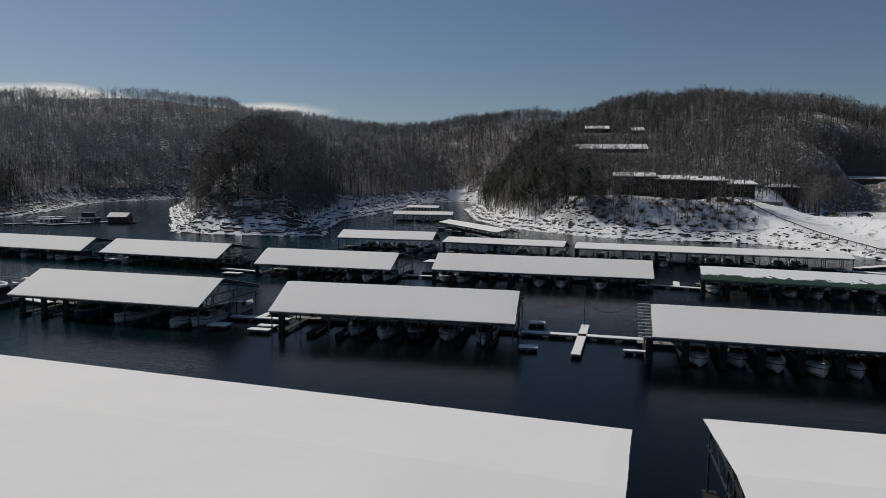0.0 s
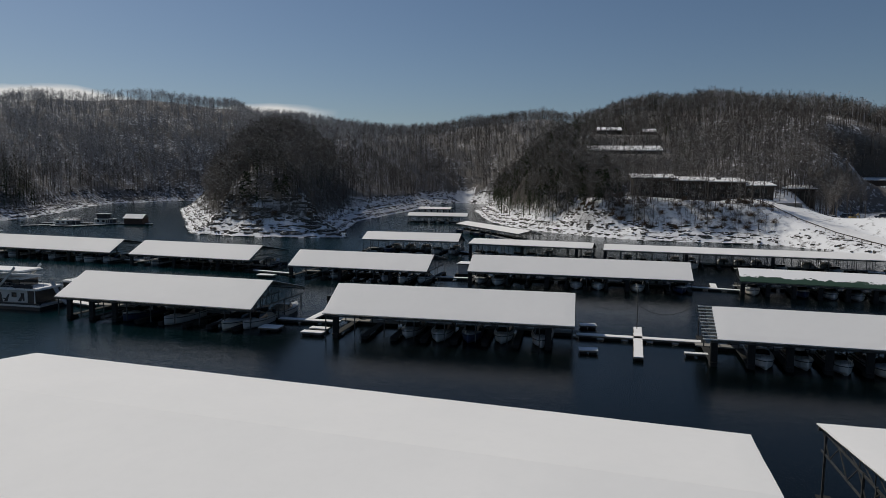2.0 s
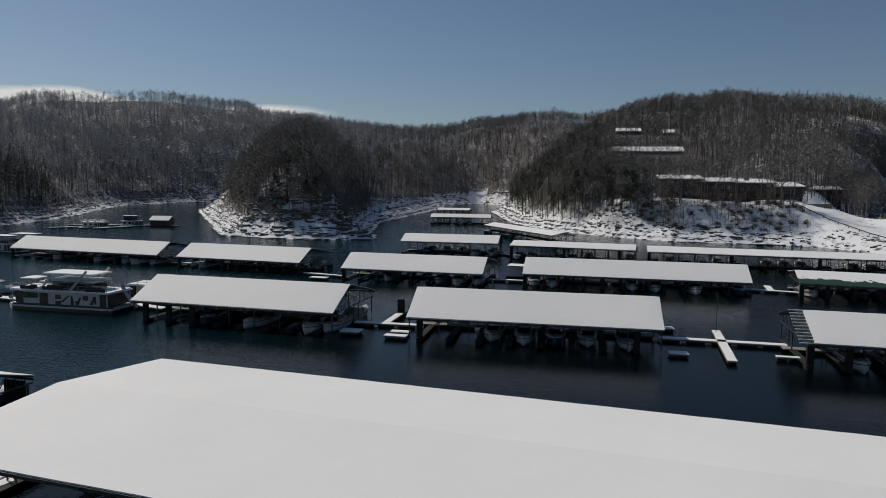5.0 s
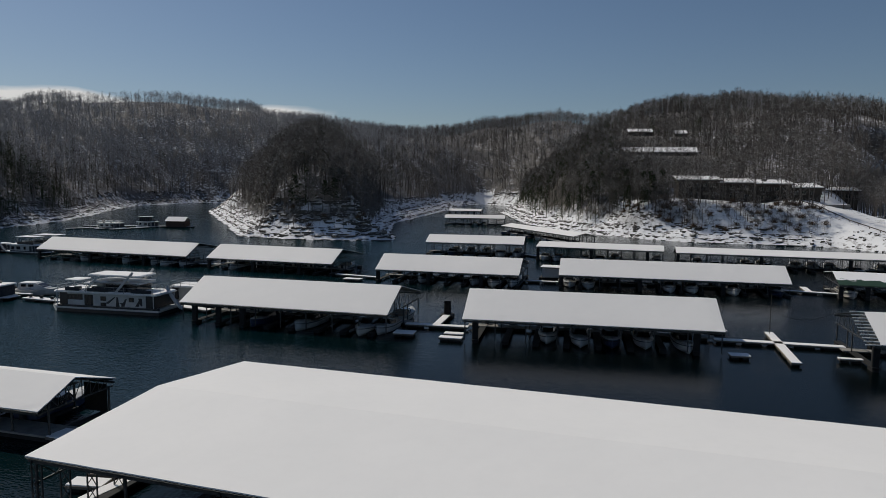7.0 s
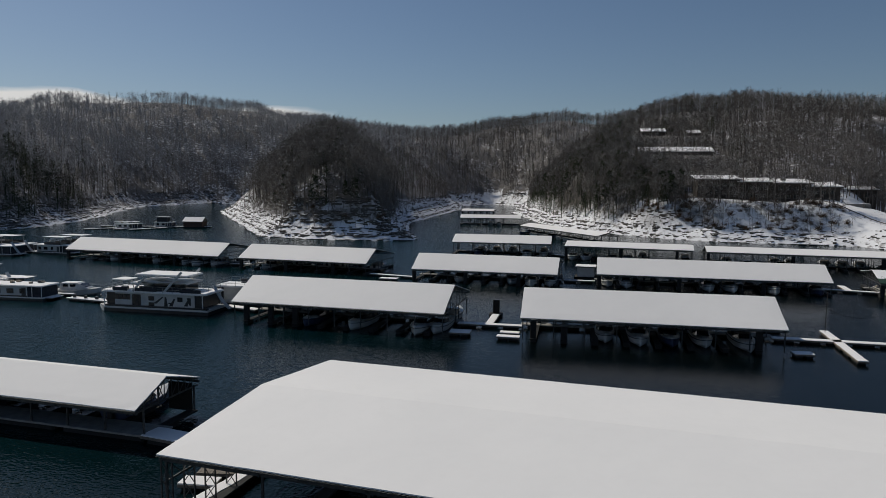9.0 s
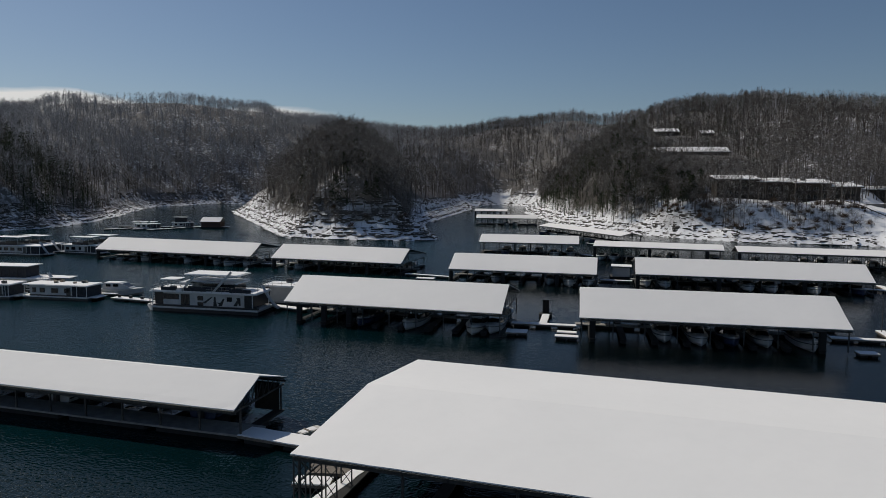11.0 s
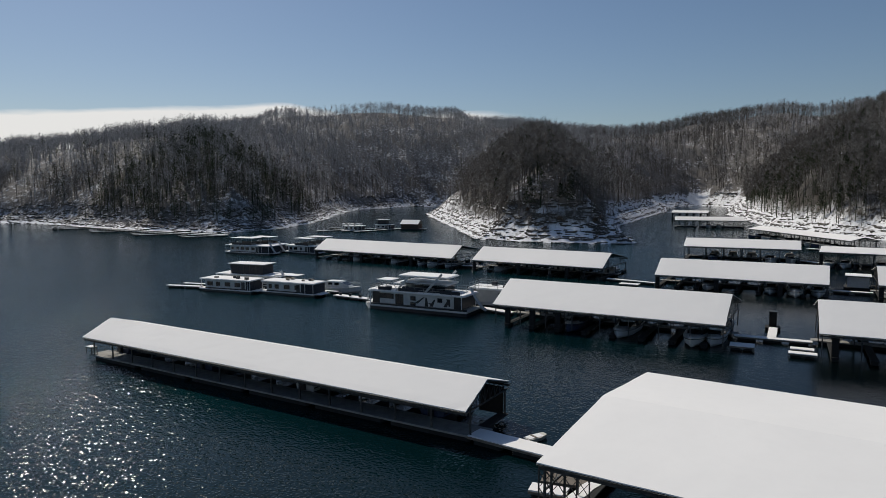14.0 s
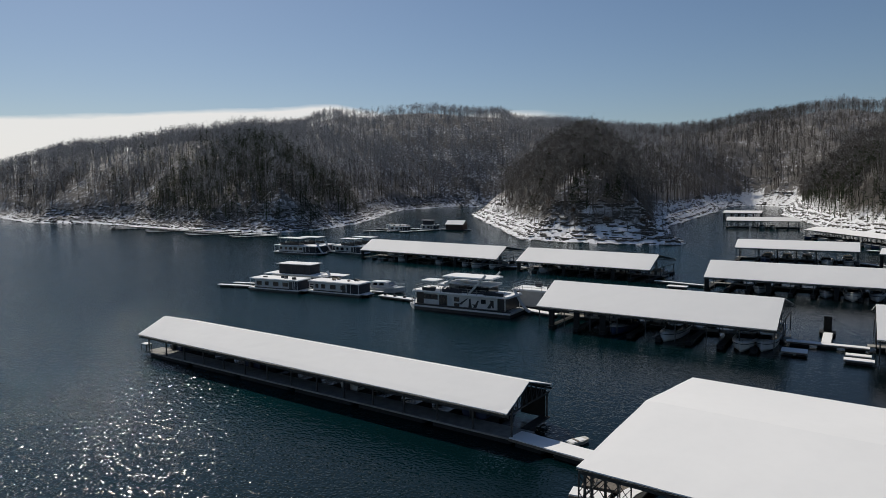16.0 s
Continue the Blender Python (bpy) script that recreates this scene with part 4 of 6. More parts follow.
woods("bank_brush", FAR_KINDS, np.concatenate([brush, rng.uniform(0.16, 0.4, (len(brush), 1))], 1), BARK, "thin brown brush on the snowy bank below the lodge", "brush", rng)
plant(pine_kinds, bank_spots(40, -145, -80, 210, 268, 11, 40, 6), 0.45, 0.9)
plant(bare_kinds, bank_spots(70, -34, 10, 243, 278, 8, 60, 15), 0.3, 0.65)
plant(pine_kinds, bank_spots(60, -55, 12, 243, 300, 10, 40, 8), 0.5, 0.9)
for ob in bare_kinds + pine_kinds:
    x, y = -152 + 5 * (bare_kinds + pine_kinds).index(ob), 256 + 4 * ((bare_kinds + pine_kinds).index(ob) % 3)
    ob.matrix_basis = pose(x, y, height(x, y) - 0.15) @ Matrix.Diagonal((0.8, 0.8, 0.8, 1))


def shrub(rnd):
    v, f = [], []
    for _ in range(150):
        a, e = rnd.uniform(0, 2 * math.pi), rnd.uniform(0.1, 1.4)
        d = Vector((math.cos(a) * math.cos(e), math.sin(a) * math.cos(e), math.sin(e)))
        s = rnd.uniform(0.2, 1.0)
        twig(v, f, d * s * 0.6, d * (s + rnd.uniform(0.5, 1.1)) + Vector((rnd.uniform(-0.3, 0.3), rnd.uniform(-0.3, 0.3), 0)), 0.035, rnd)
    return v, f


SHRUB_BARK = bark_material("brown_brush", (0.07, 0.045, 0.03), (0.17, 0.115, 0.075), 0.6)
shrub_meshes = []
for _ in range(4):
    bv, bf = shrub(tree_rnd)
    shrub_meshes.append(tri_mesh("shrub", [tuple(p) for p in bv], bf, SHRUB_BARK))
rnd = random.Random(21)
for n, (x, y) in enumerate(bank_spots(76, -20, 62, 230, 252, 8, 40, 12) + bank_spots(40, -12, 14, 247, 262, 8, 60, 19) + bank_spots(16, -135, -82, 208, 240, 8, 14, 13)):
    ob = new("shrub", shrub_meshes[n % 4])
    ob.matrix_basis = pose(x, y, height(x, y) - 0.1, 0, 0, rnd.uniform(0, 360)) @ Matrix.Diagonal((*([rnd.uniform(0.6, 1.5)] * 3), 1))
    tagged(ob, "leafless reddish-brown shrub on the snowy bank", "shrub", "shrubs on the bank")

# limestone slabs along the banks
sv, sf = [], []
r = np.random.default_rng(33)
shore = np.array(SHORE, float)
lens = np.hypot(*np.diff(shore, axis=0).T)
use = [n for n in range(len(lens)) if shore[n][0] > -560 and shore[n][0] < 90 and shore[n + 1][0] < 90]
weights = lens[use] / np.hypot(shore[use, 0] + 20, shore[use, 1]) ** 1.0
segs = r.choice(use, 10500, p=weights / weights.sum())
s = r.uniform(0, 1, len(segs))
dirs = (shore[segs + 1] - shore[segs]) / lens[segs][:, None]
base = shore[segs] + (shore[segs + 1] - shore[segs]) * s[:, None]
inward = np.stack([-dirs[:, 1], dirs[:, 0]], -1)
off = r.uniform(-1.0, 1.0, len(segs)) + 3.1 * r.integers(0, 5, len(segs))
pts = base + inward * off[:, None]
hz, hd = land(pts[:, 0], pts[:, 1])
chosen = np.nonzero((hd > 0.2) & (hd < np.where(pts[:, 0] > -60, 10, 15)))[0]
chosen = chosen[np.argsort(np.hypot(pts[chosen, 0] + 25, pts[chosen, 1]))]
stone_meshes = []
for n in range(6):
    ring = [(u * r.uniform(0.75, 1.1), v * r.uniform(0.75, 1.1)) for u, v in ((-1, -0.7), (-0.3, -1), (0.5, -0.9), (1, -0.4), (0.9, 0.8), (-0.2, 1), (-0.9, 0.7))]
    stone_meshes.append(Geo().prism(ring, -0.5, 0.0).mesh("ledge_stone", LEDGE))
ground_ob = bpy.data.objects["ground"]
for n, k in enumerate(chosen):
    ang = math.atan2(dirs[k][1], dirs[k][0]) + r.normal(0, 0.16)
    la, wb, th = r.uniform(0.35, 2.1), r.uniform(0.25, 0.7), r.uniform(0.03, 0.18)
    if pts[k][0] > -20:
        la, wb = la * 0.62, wb * 0.8
    if pts[k][0] > 50:
        la, wb, th = la * 0.55, wb * 0.8, th * 1.6
        if r.uniform() < 0.35:
            continue
    z0 = float(hz[k])
    if n < 290:
        stone = part("ledge_stone", stone_meshes[n % 6], LEDGE, ground_ob)
        stone.matrix_basis = pose(pts[k][0], pts[k][1], z0 + th, r.normal(0, 2), r.normal(0, 2), math.degrees(ang)) @ Matrix.Diagonal((la * 1.2, wb * 1.2, 1, 1))
        continue
    c, sn = math.cos(ang), math.sin(ang)
    ring = []
    for u, v in ((-1, -0.7), (-0.3, -1), (0.5, -0.9), (1, -0.4), (0.9, 0.8), (-0.2, 1), (-0.9, 0.7)):
        u, v = u * la * r.uniform(0.75, 1.1), v * wb * r.uniform(0.75, 1.1)
        ring.append((pts[k][0] + u * c - v * sn, pts[k][1] + u * sn + v * c))
    m, m7 = len(sv), 7
    sv += [(x, y, z0 - 0.5) for x, y in ring] + [(x, y, z0 + th + r.uniform(-0.06, 0.06)) for x, y in ring]
    sf += [(m + i, m + (i + 1) % m7, m + m7 + (i + 1) % m7, m + m7 + i) for i in range(m7)] + [tuple(range(m + m7, m + 2 * m7))]
me = bpy.data.meshes.new("rock_ledges")
me.from_pydata(sv, [], sf)
me.materials.append(LEDGE)
tagged(new("rock_ledges", me), "broken limestone slabs along the shore with snow on top", "rocks", kind="stuff")


# ---- boats ----
def hull_rings(long, beam, free, flare=0.82):
    """Rings from stern (y = 0) to bow (y = -long) of a V-bottomed hull."""
    rings = []
    for s, w, lift in ((0, 0.94, 0), (0.3, 1.0, 0), (0.55, 0.97, 0.02), (0.75, 0.80, 0.08), (0.9, 0.46, 0.16), (0.975, 0.18, 0.24), (1.0, 0.03, 0.28)):
        y, half, up = -long * s, beam / 2 * w, free * (1 + lift)
        keel = -0.35 + 0.55 * free * max(0, (s - 0.7) / 0.3) ** 1.6
        chine = 0.05 + 0.5 * free * max(0, (s - 0.6) / 0.4) ** 1.5
        rings.append([(half, y, up), (half * flare, y, chine), (0, y, keel), (-half * flare, y, chine), (-half, y, up)])
    return rings


def motorboat(m, long=7.0, beam=2.5, hull=None, cover=None, label="white motorboat moored in a covered slip", cuddy=True, name="motorboat"):
    hull, cover = hull or WHITE_HULL, cover or CANVAS
    boat = thing(name, m, label, "boat", "boats in the slips")
    free = 0.72 + 0.025 * long
    rings = hull_rings(long, beam, free)
    part("hull", Geo().loft(rings), hull, boat, smooth=False)
    for side in (1, -1):
        band = [[(side * (abs(r[0][0]) + o), r[0][1] - 0.02 * (abs(r[0][0]) < 0.1), r[0][2] - h) for o, h in ((0.0, 0.17), (0.04, 0.17), (0.04, 0.08), (0.0, 0.08))] for r in rings]
        part("rub_rail", Geo().loft(band), BLACK_TRIM, boat)
    deck = [[(r[0][0] * 0.93, r[0][1], r[0][2] + 0.01), (r[0][0] * 0.5, r[0][1], r[0][2] + 0.14), (-r[0][0] * 0.5, r[0][1], r[0][2] + 0.14), (-r[0][0] * 0.93, r[0][1], r[0][2] + 0.01)] for r in rings[2:]]
    part("foredeck", Geo().loft(deck), WHITE_HULL, boat)
    if cuddy:
        w = beam * 0.42
        y0, y1 = -long * 0.62, -long * 0.36
        screen = Geo().loft([[(w * 0.7, y0, free + 0.12), (w * 0.62, y0 + 0.5, free + 0.62), (-w * 0.62, y0 + 0.5, free + 0.62), (-w * 0.7, y0, free + 0.12)], [(w, y1, free + 0.05), (w * 0.92, y1 + 0.1, free + 0.60), (-w * 0.92, y1 + 0.1, free + 0.60), (-w, y1, free + 0.05)]])
        part("windshield", screen, GLASS, boat)
        part("seat", Geo().box(-w, w, -long * 0.22, -long * 0.12, free - 0.05, free + 0.35, 0.08), TAN_CANVAS, boat)
    top = Geo().loft([[(beam * 0.44 * k, y, free + 0.03), (beam * 0.3 * k, y, free + h), (-beam * 0.3 * k, y, free + h), (-beam * 0.44 * k, y, free + 0.03)] for y, h, k in ((-0.15, 0.25, 0.95), (-long * 0.2, 0.55, 1.0), (-long * 0.34, 0.62, 1.0))])
    part("cockpit_cover", top, cover, boat)
    rail = Geo()
    ring = [(sx * abs(r[0][0]) * 0.85, r[0][1], r[0][2] + 0.42) for sx in (1,) for r in rings[3:]] + [(-abs(r[0][0]) * 0.85, r[0][1], r[0][2] + 0.42) for r in reversed(rings[3:])]
    for a, b in zip(ring, ring[1:]):
        rail.tube(a, b, 0.016, n=4)
    for p in ring[::2]:
        rail.tube(p, (p[0], p[1], p[2] - 0.42), 0.014, n=4)
    part("bow_rail", rail, GALVANISED, boat)
    part("outboard", Geo().box(-0.22, 0.22, 0.02, 0.42, 0.35, 1.25, 0.08), BLACK_TRIM, boat)
    return boat


boat_rnd = random.Random(3)
PROTO = [motorboat(HOLD, 7.2, 2.6), motorboat(HOLD, 6.2, 2.4, cover=TAN_CANVAS, label="small white runabout with tan cover in a covered slip"),
         motorboat(HOLD, 7.8, 2.8, hull=CREAM_HULL, label="cream cabin cruiser moored in a covered slip"), motorboat(HOLD, 6.8, 2.5, hull=BLUE_HULL, label="navy and white motorboat moored in a covered slip")]
proto_used = set()


def moor(dock, u, v, kind=None, turn=0.0):
    """Puts a boat into a slip, bow towards -v of its dock."""
    _, m, _ = DOCKS[dock]
    k = boat_rnd.choice((0, 0, 0, 1, 1, 2, 3)) if kind is None else kind
    place = m @ pose(u, v, 0.0, 0, 0, turn + boat_rnd.uniform(-2.5, 2.5))
    if k in proto_used:
        return copy_thing(PROTO[k], place)
    proto_used.add(k)
    PROTO[k].matrix_basis = place
    return PROTO[k]


def stern(dock, near, long=7.0):
    return 1.65


for u, k in ((10.1, 1), (13.9, 0), (17.6, 3), (21.3, 1), (25.9, 0)):
    moor("a2", u, 1.65, k)
for u, k in ((10.6, 3), (17.2, 0), (25.4, 2), (27.7, 1)):
    moor("a1", u, 1.65, k)
for i, k in enumerate((0, 1, 0, 2, 0, 3, 0, 1, 2)):
    moor("a3", 5.6 + 3.62 * i, 1.65, k)
for name, bays, near in (("b1", 11, 4.6), ("b2", 8, 5.2), ("b3", 8, 5.3), ("b4", 11, 5.2), ("b5", 14, 6.0), ("c1", 6, 5.0), ("c2", 9, 5.2), ("c3", 16, 5.2), ("d1", 7, 4.5), ("e1", 12, 4.2)):
    long = DOCKS[name][2]
    for i in range(bays):
        if boat_rnd.random() < 0.5:
            moor(name, long * (i + 0.5) / bays, stern(name, near, boat_rnd.uniform(5.6, 6.6)))
for name, bays, far in (("a1", 8, 8.0), ("a2", 8, 8.0), ("b2", 8, 9.5), ("b4", 11, 9.0), ("c1", 6, 6.0), ("c2", 9, 6.0), ("c3", 16, 6.0)):
    long = DOCKS[name][2]
    for i in range(bays):
        if boat_rnd.random() < 0.45:
            moor(name, long * (i + 0.5) / bays, 3.55, 1, 180)
for i in range(13):
    if i % 4 == 0:
        moor("l1", DOCKS["l1"][2] * (i + 0.5) / 14, 0.1, boat_rnd.choice((1, 3)), 180)


# ---- houseboats ----
def rail_run(parent, points, z, high=0.95, material=None, step=1.5):
    """A deck rail: two bars and posts along straight runs."""
    bars = Geo()
    for (ax, ay), (bx, by) in zip(points, points[1:]):
        for h in (high, high * 0.55):
            bars.beam((ax, ay, z + h), (bx, by, z + h), 0.04, 0.04)
        n = max(1, int(math.hypot(bx - ax, by - ay) / step))
        for i in range(n + 1):
            x, y = ax + (bx - ax) * i / n, ay + (by - ay) * i / n
            bars.beam((x, y, z), (x, y, z + high), 0.04, 0.04)
    part("deck_rail", bars, material or GALVANISED, parent)


def window_row(parent, cab, y, xs, z0, z1, side=-1):
    for x0, x1 in xs:
        w = part("window", Geo().box(x0, x1, min(y, y + side * 0.03), max(y, y + side * 0.03), z0, z1), GLASS, parent)
        frame_geo = Geo()
        for a in ((x0 - 0.05, x1 + 0.05, z0 - 0.05, z0), (x0 - 0.05, x1 + 0.05, z1, z1 + 0.05), (x0 - 0.05, x0, z0, z1), (x1, x1 + 0.05, z0, z1)):
            frame_geo.box(a[0], a[1], min(y, y + side * 0.045), max(y, y + side * 0.045), a[2], a[3])
        part("window_frame", frame_geo, BLACK_TRIM, w)


def houseboat(m, long, wide, label, tiers=1, arches=False, canopy=None, graphics=False, upper=None, slide=False):
    """A houseboat on a pontoon hull, bow towards -x; long and wide overall, origin at the waterline's centre."""
    hb = thing("houseboat", m, label, "houseboat", "houseboats")
    a, b = long / 2, wide / 2
    hull = Geo().loft([[(-a, -b * 0.55, 0.45), (-a, b * 0.55, 0.45), (-a, b * 0.5, 0.7), (-a, -b * 0.5, 0.7)], [(-a + 1.6, -b, -0.25), (-a + 1.6, b, -0.25), (-a + 1.6, b, 0.72), (-a + 1.6, -b, 0.72)], [(a, -b, -0.25), (a, b, -0.25), (a, b, 0.72), (a, -b, 0.72)]])
    part("hull", hull, HOUSE_WALL, hb)
    part("hull_stripe", Geo().box(-a + 1.7, a + 0.01, -b - 0.012, b + 0.012, -0.2, 0.46), BLACK_TRIM, hb)
    x0, x1 = -a + 0.17 * long, a - 0.12 * long
    cab = part("cabin", Geo().box(x0, x1, -b + 0.45, b - 0.45, 0.724, 2.75, 0.12), HOUSE_WALL, hb)
    y = -b + 0.45
    n = int((x1 - x0) / 1.9)
    xs = [(x0 + 0.5 + 1.9 * i, x0 + 0.5 + 1.9 * i + boat_rnd.choice((1.0, 1.3, 1.5))) for i in range(n)]
    if graphics:
        bow_panes = [(x0 + 0.15 + 0.62 * i, x0 + 0.70 + 0.62 * i) for i in range(4)]
        window_row(hb, cab, y, bow_panes, 1.75, 2.45)
        window_row(hb, cab, y, [(x0 + 2.95 + 0.48 * i, x0 + 3.3 + 0.48 * i) for i in range(3)], 0.95, 2.45)
        window_row(hb, cab, y, [(x0 + 5.6, x0 + 6.4), (x0 + 10.2, x0 + 10.9)], 1.75, 2.3)
        window_row(hb, cab, y, [(x0 + 5.6, x0 + 6.4)], 0.95, 1.4)
        # solid black block in place of the shade under the bow overhang
        part("bow_shade", Geo().box(-a + 0.1 * long, x0 - 0.004, -b + 0.5, b - 0.5, 0.8, 2.74), BLACK_TRIM, hb, "black block for the shade inside the bow porch")
        for g0, g1 in ((-0.33, -0.20), (-0.13, 0.06), (0.26, 0.44)):
            part("rail_screen", Geo().box(g0 * long, g1 * long, -b + 0.10, -b + 0.14, 3.05, 3.55), CANVAS, hb)
        part("upper_lounge", Geo().box(-0.22 * long, -0.08 * long, -b + 1.2, b - 0.8, 3.9, 4.02, 0.2), WHITE_TRIM, hb)
        part("lounge_snow", Geo().box(-0.22 * long + 0.08, -0.08 * long - 0.08, -b + 1.28, b - 0.88, 4.024, 4.1, 0.2), SNOW, hb)
        part("fly_deck", Geo().box(-0.13 * long, 0.31 * long, -b + 0.55, b - 0.55, 4.15, 4.42, 0.2), WHITE_HULL, hb)
        part("fly_deck_band", Geo().box(-0.12 * long, 0.30 * long, -b + 0.52, -b + 0.546, 4.2, 4.28), BLACK_TRIM, hb)
        part("fly_deck_snow", Geo().box(-0.12 * long, 0.02 * long, -b + 0.7, b - 0.7, 4.424, 4.49, 0.2), SNOW, hb)
        # dark glass box added for the shade in the open space under the fly deck
        part("fly_deck_shade", Geo().box(0.0, 0.28 * long, -b + 0.9, b - 0.9, 3.044, 4.146, 0.15), GLASS, hb)
    else:
        window_row(hb, cab, y, xs[: n // 2] + xs[n // 2 + 1 :], 1.35, 2.3)
    window_row(hb, cab, -y, xs[::2], 1.35, 2.3, 1)
    if not graphics:
        part("door", Geo().box(xs[n // 2][0], xs[n // 2][0] + 0.85, y - 0.03, y, 0.75, 2.45), BLACK_TRIM, hb)
    if graphics:
        for s0, s1, z0, z1 in ((0.48, 0.60, 1.3, 2.3), (0.62, 0.63, 0.9, 2.3), (0.68, 0.74, 1.0, 2.1), (0.66, 0.70, 1.5, 1.2), (0.86, 0.92, 1.1, 2.2), (0.90, 0.93, 2.3, 1.2)):
            xa, xb = x0 + (x1 - x0) * s0, x0 + (x1 - x0) * s1
            ring = [(xa, z0), (xa + 0.6, z0), (xb + 0.25, z1), (xb, z1)]
            part("hull_graphic", Geo().loft([[(gx0, y - o, gz0) for gx0, gz0 in ring] for o in (0.004, 0.02)]), BLACK_TRIM, hb, "black swoosh")
    roof = part("upper_deck", Geo().box(-a + 0.06 * long, a - 0.02 * long, -b + 0.05, b - 0.05, 2.754, 2.90, 0.25), WHITE_TRIM, hb)
    part("deck_snow", Geo().box(-a + 0.06 * long + 0.12, a - 0.02 * long - 0.12, -b + 0.17, b - 0.17, 2.904, 3.04, 0.25), SNOW, hb)
    for x in (-a + 0.09 * long, a - 0.05 * long):
        for yy in (-b + 0.2, b - 0.2):
            part("post", Geo().box(x - 0.05, x + 0.05, yy - 0.05, yy + 0.05, 0.724, 2.75), WHITE_TRIM, hb)
    porch = Geo().box(-a + 1.4, x0 - 0.01, -b + 0.1, b - 0.1, 0.724, 0.79)
    part("porch_snow", porch, SNOW, hb)
    rail_run(hb, [(-a + 1.3, -b + 0.1), (-a + 0.3, -b * 0.5), (-a + 0.3, b * 0.5), (-a + 1.3, b - 0.1)], 0.72)
    if tiers > 1:
        u0, u1 = upper or (-0.12 * long, 0.22 * long)
        part("upper_cabin", Geo().box(u0, u1, -b + 0.9, b - 0.9, 3.044, 4.75, 0.15), HOUSE_WALL if not canopy else CANVAS, hb)
        for s in (-1, 1):
            yy = s * (b - 0.9)
            part("upper_window", Geo().box(u0 + 0.3, u1 - 0.3, min(yy, yy + s * 0.03), max(yy, yy + s * 0.03), 3.7, 4.45), GLASS, hb)
        part("canopy_roof", Geo().box(u0 - 0.5, u1 + 0.5, -b + 0.55, b - 0.55, 4.754, 4.88, 0.2), WHITE_TRIM, hb)
        part("canopy_snow", Geo().box(u0 - 0.4, u1 + 0.4, -b + 0.65, b - 0.65, 4.884, 4.96, 0.2), SNOW, hb)
    rail_run(hb, [(-a + 0.1 * long, -b + 0.15), (a - 0.05 * long, -b + 0.15), (a - 0.05 * long, b - 0.15), (-a + 0.1 * long, b - 0.15), (-a + 0.1 * long, -b + 0.15)], 2.9, 0.85)
    if arches:
        for x in (-0.16 * long, 0.11 * long):
            for s in (-1, 1):
                yy = s * (b - 0.3)
                part("arch", Geo().beam((x, yy, 2.9), (x + (2.3 if x < 0 else 3.0), yy, 5.3 if x < 0 else 5.95), 0.13, 0.30), WHITE_HULL, hb, "raked white radar arch")
        part("hardtop", Geo().box(-0.15 * long, 0.32 * long, -b + 0.6, b - 0.6, 5.24, 5.36, 0.25), WHITE_TRIM, hb)
        part("hardtop_snow", Geo().box(-0.145 * long, 0.31 * long, -b + 0.7, b - 0.7, 5.364, 5.45, 0.25), SNOW, hb)
        part("side_screen", Geo().box(-0.10 * long, 0.2 * long, -b + 0.55, -b + 0.6, 3.044, 3.75), CANVAS, hb)
        part("helm_console", Geo().box(-0.12 * long, -0.05 * long, -0.9, 0.9, 3.044, 3.95, 0.15), WHITE_HULL, hb)
        part("sun_awning", Geo().box(-0.36 * long, -0.22 * long, -b + 0.6, b * 0.2, 4.45, 4.55, 0.2), SNOW, hb)
        for yy in (-b + 0.8, b * 0.1):
            part("awning_post", Geo().beam((-0.25 * long, yy, 2.9), (-0.28 * long, yy, 4.446), 0.08, 0.08), GALVANISED, hb)
        part("bar_counter", Geo().box(0.02 * long, 0.12 * long, 0.2, 1.4, 3.044, 4.0, 0.1), TAN_CANVAS, hb)
    if not graphics:
        part("window_band", Geo().box(x0 + 0.25, x0 + 0.34 * (x1 - x0), y - 0.05, y - 0.034, 1.4, 2.25), BLACK_TRIM, hb)
    for i in range(4):
        fx = -0.28 * long + 0.16 * long * i
        part("deck_furniture", Geo().box(fx, fx + 0.9, -b + 0.7, -b + 1.4, 3.044, 3.5 + 0.12 * (i % 2), 0.12), CANVAS if i % 2 else BLACK_TRIM, hb)
    part("under_deck", Geo().box(-a + 1.8, a - 0.1, -b + 0.02, -b + 0.44, 0.724, 0.95), BLACK_TRIM, hb)
    part("stern_screen", Geo().box(x1 + 0.01, a - 0.05 * long, -b + 0.3, b - 0.3, 0.9, 2.74), BLACK_TRIM, hb)
    part("roof_locker", Geo().box(-0.05 * long, 0.06 * long, -0.8, 0.9, 3.044, 3.45, 0.1), BLACK_TRIM, hb)
    if slide:
        g = Geo().loft([[(a - 0.06 * long + 2.6 * s, b * 0.3 + w, 3.3 * (1 - s) ** 1.5 + 0.5 + h) for w, h in ((-0.38, 0.2), (-0.32, 0), (0.32, 0), (0.38, 0.2), (0.32, -0.06), (-0.32, -0.06))] for s in (i / 8 for i in range(9))])
        part("slide", g, WHITE_HULL, hb)
    else:
        part("swim_platform", Geo().box(a + 0.004, a + 0.9, -b * 0.8, b * 0.8, 0.35, 0.45), WOOD, hb)
    return hb


houseboat(pose(-87.3, 86.3, 0, 0, 0, -1), 18.2, 5.3, "large white two-tier houseboat with black swooshes and raked arches", arches=True, graphics=True, slide=True)
houseboat(pose(-75.5, 93.6, 0, 0, 0, 178), 13, 4.6, "white houseboat with a railed snowy upper deck", slide=False)


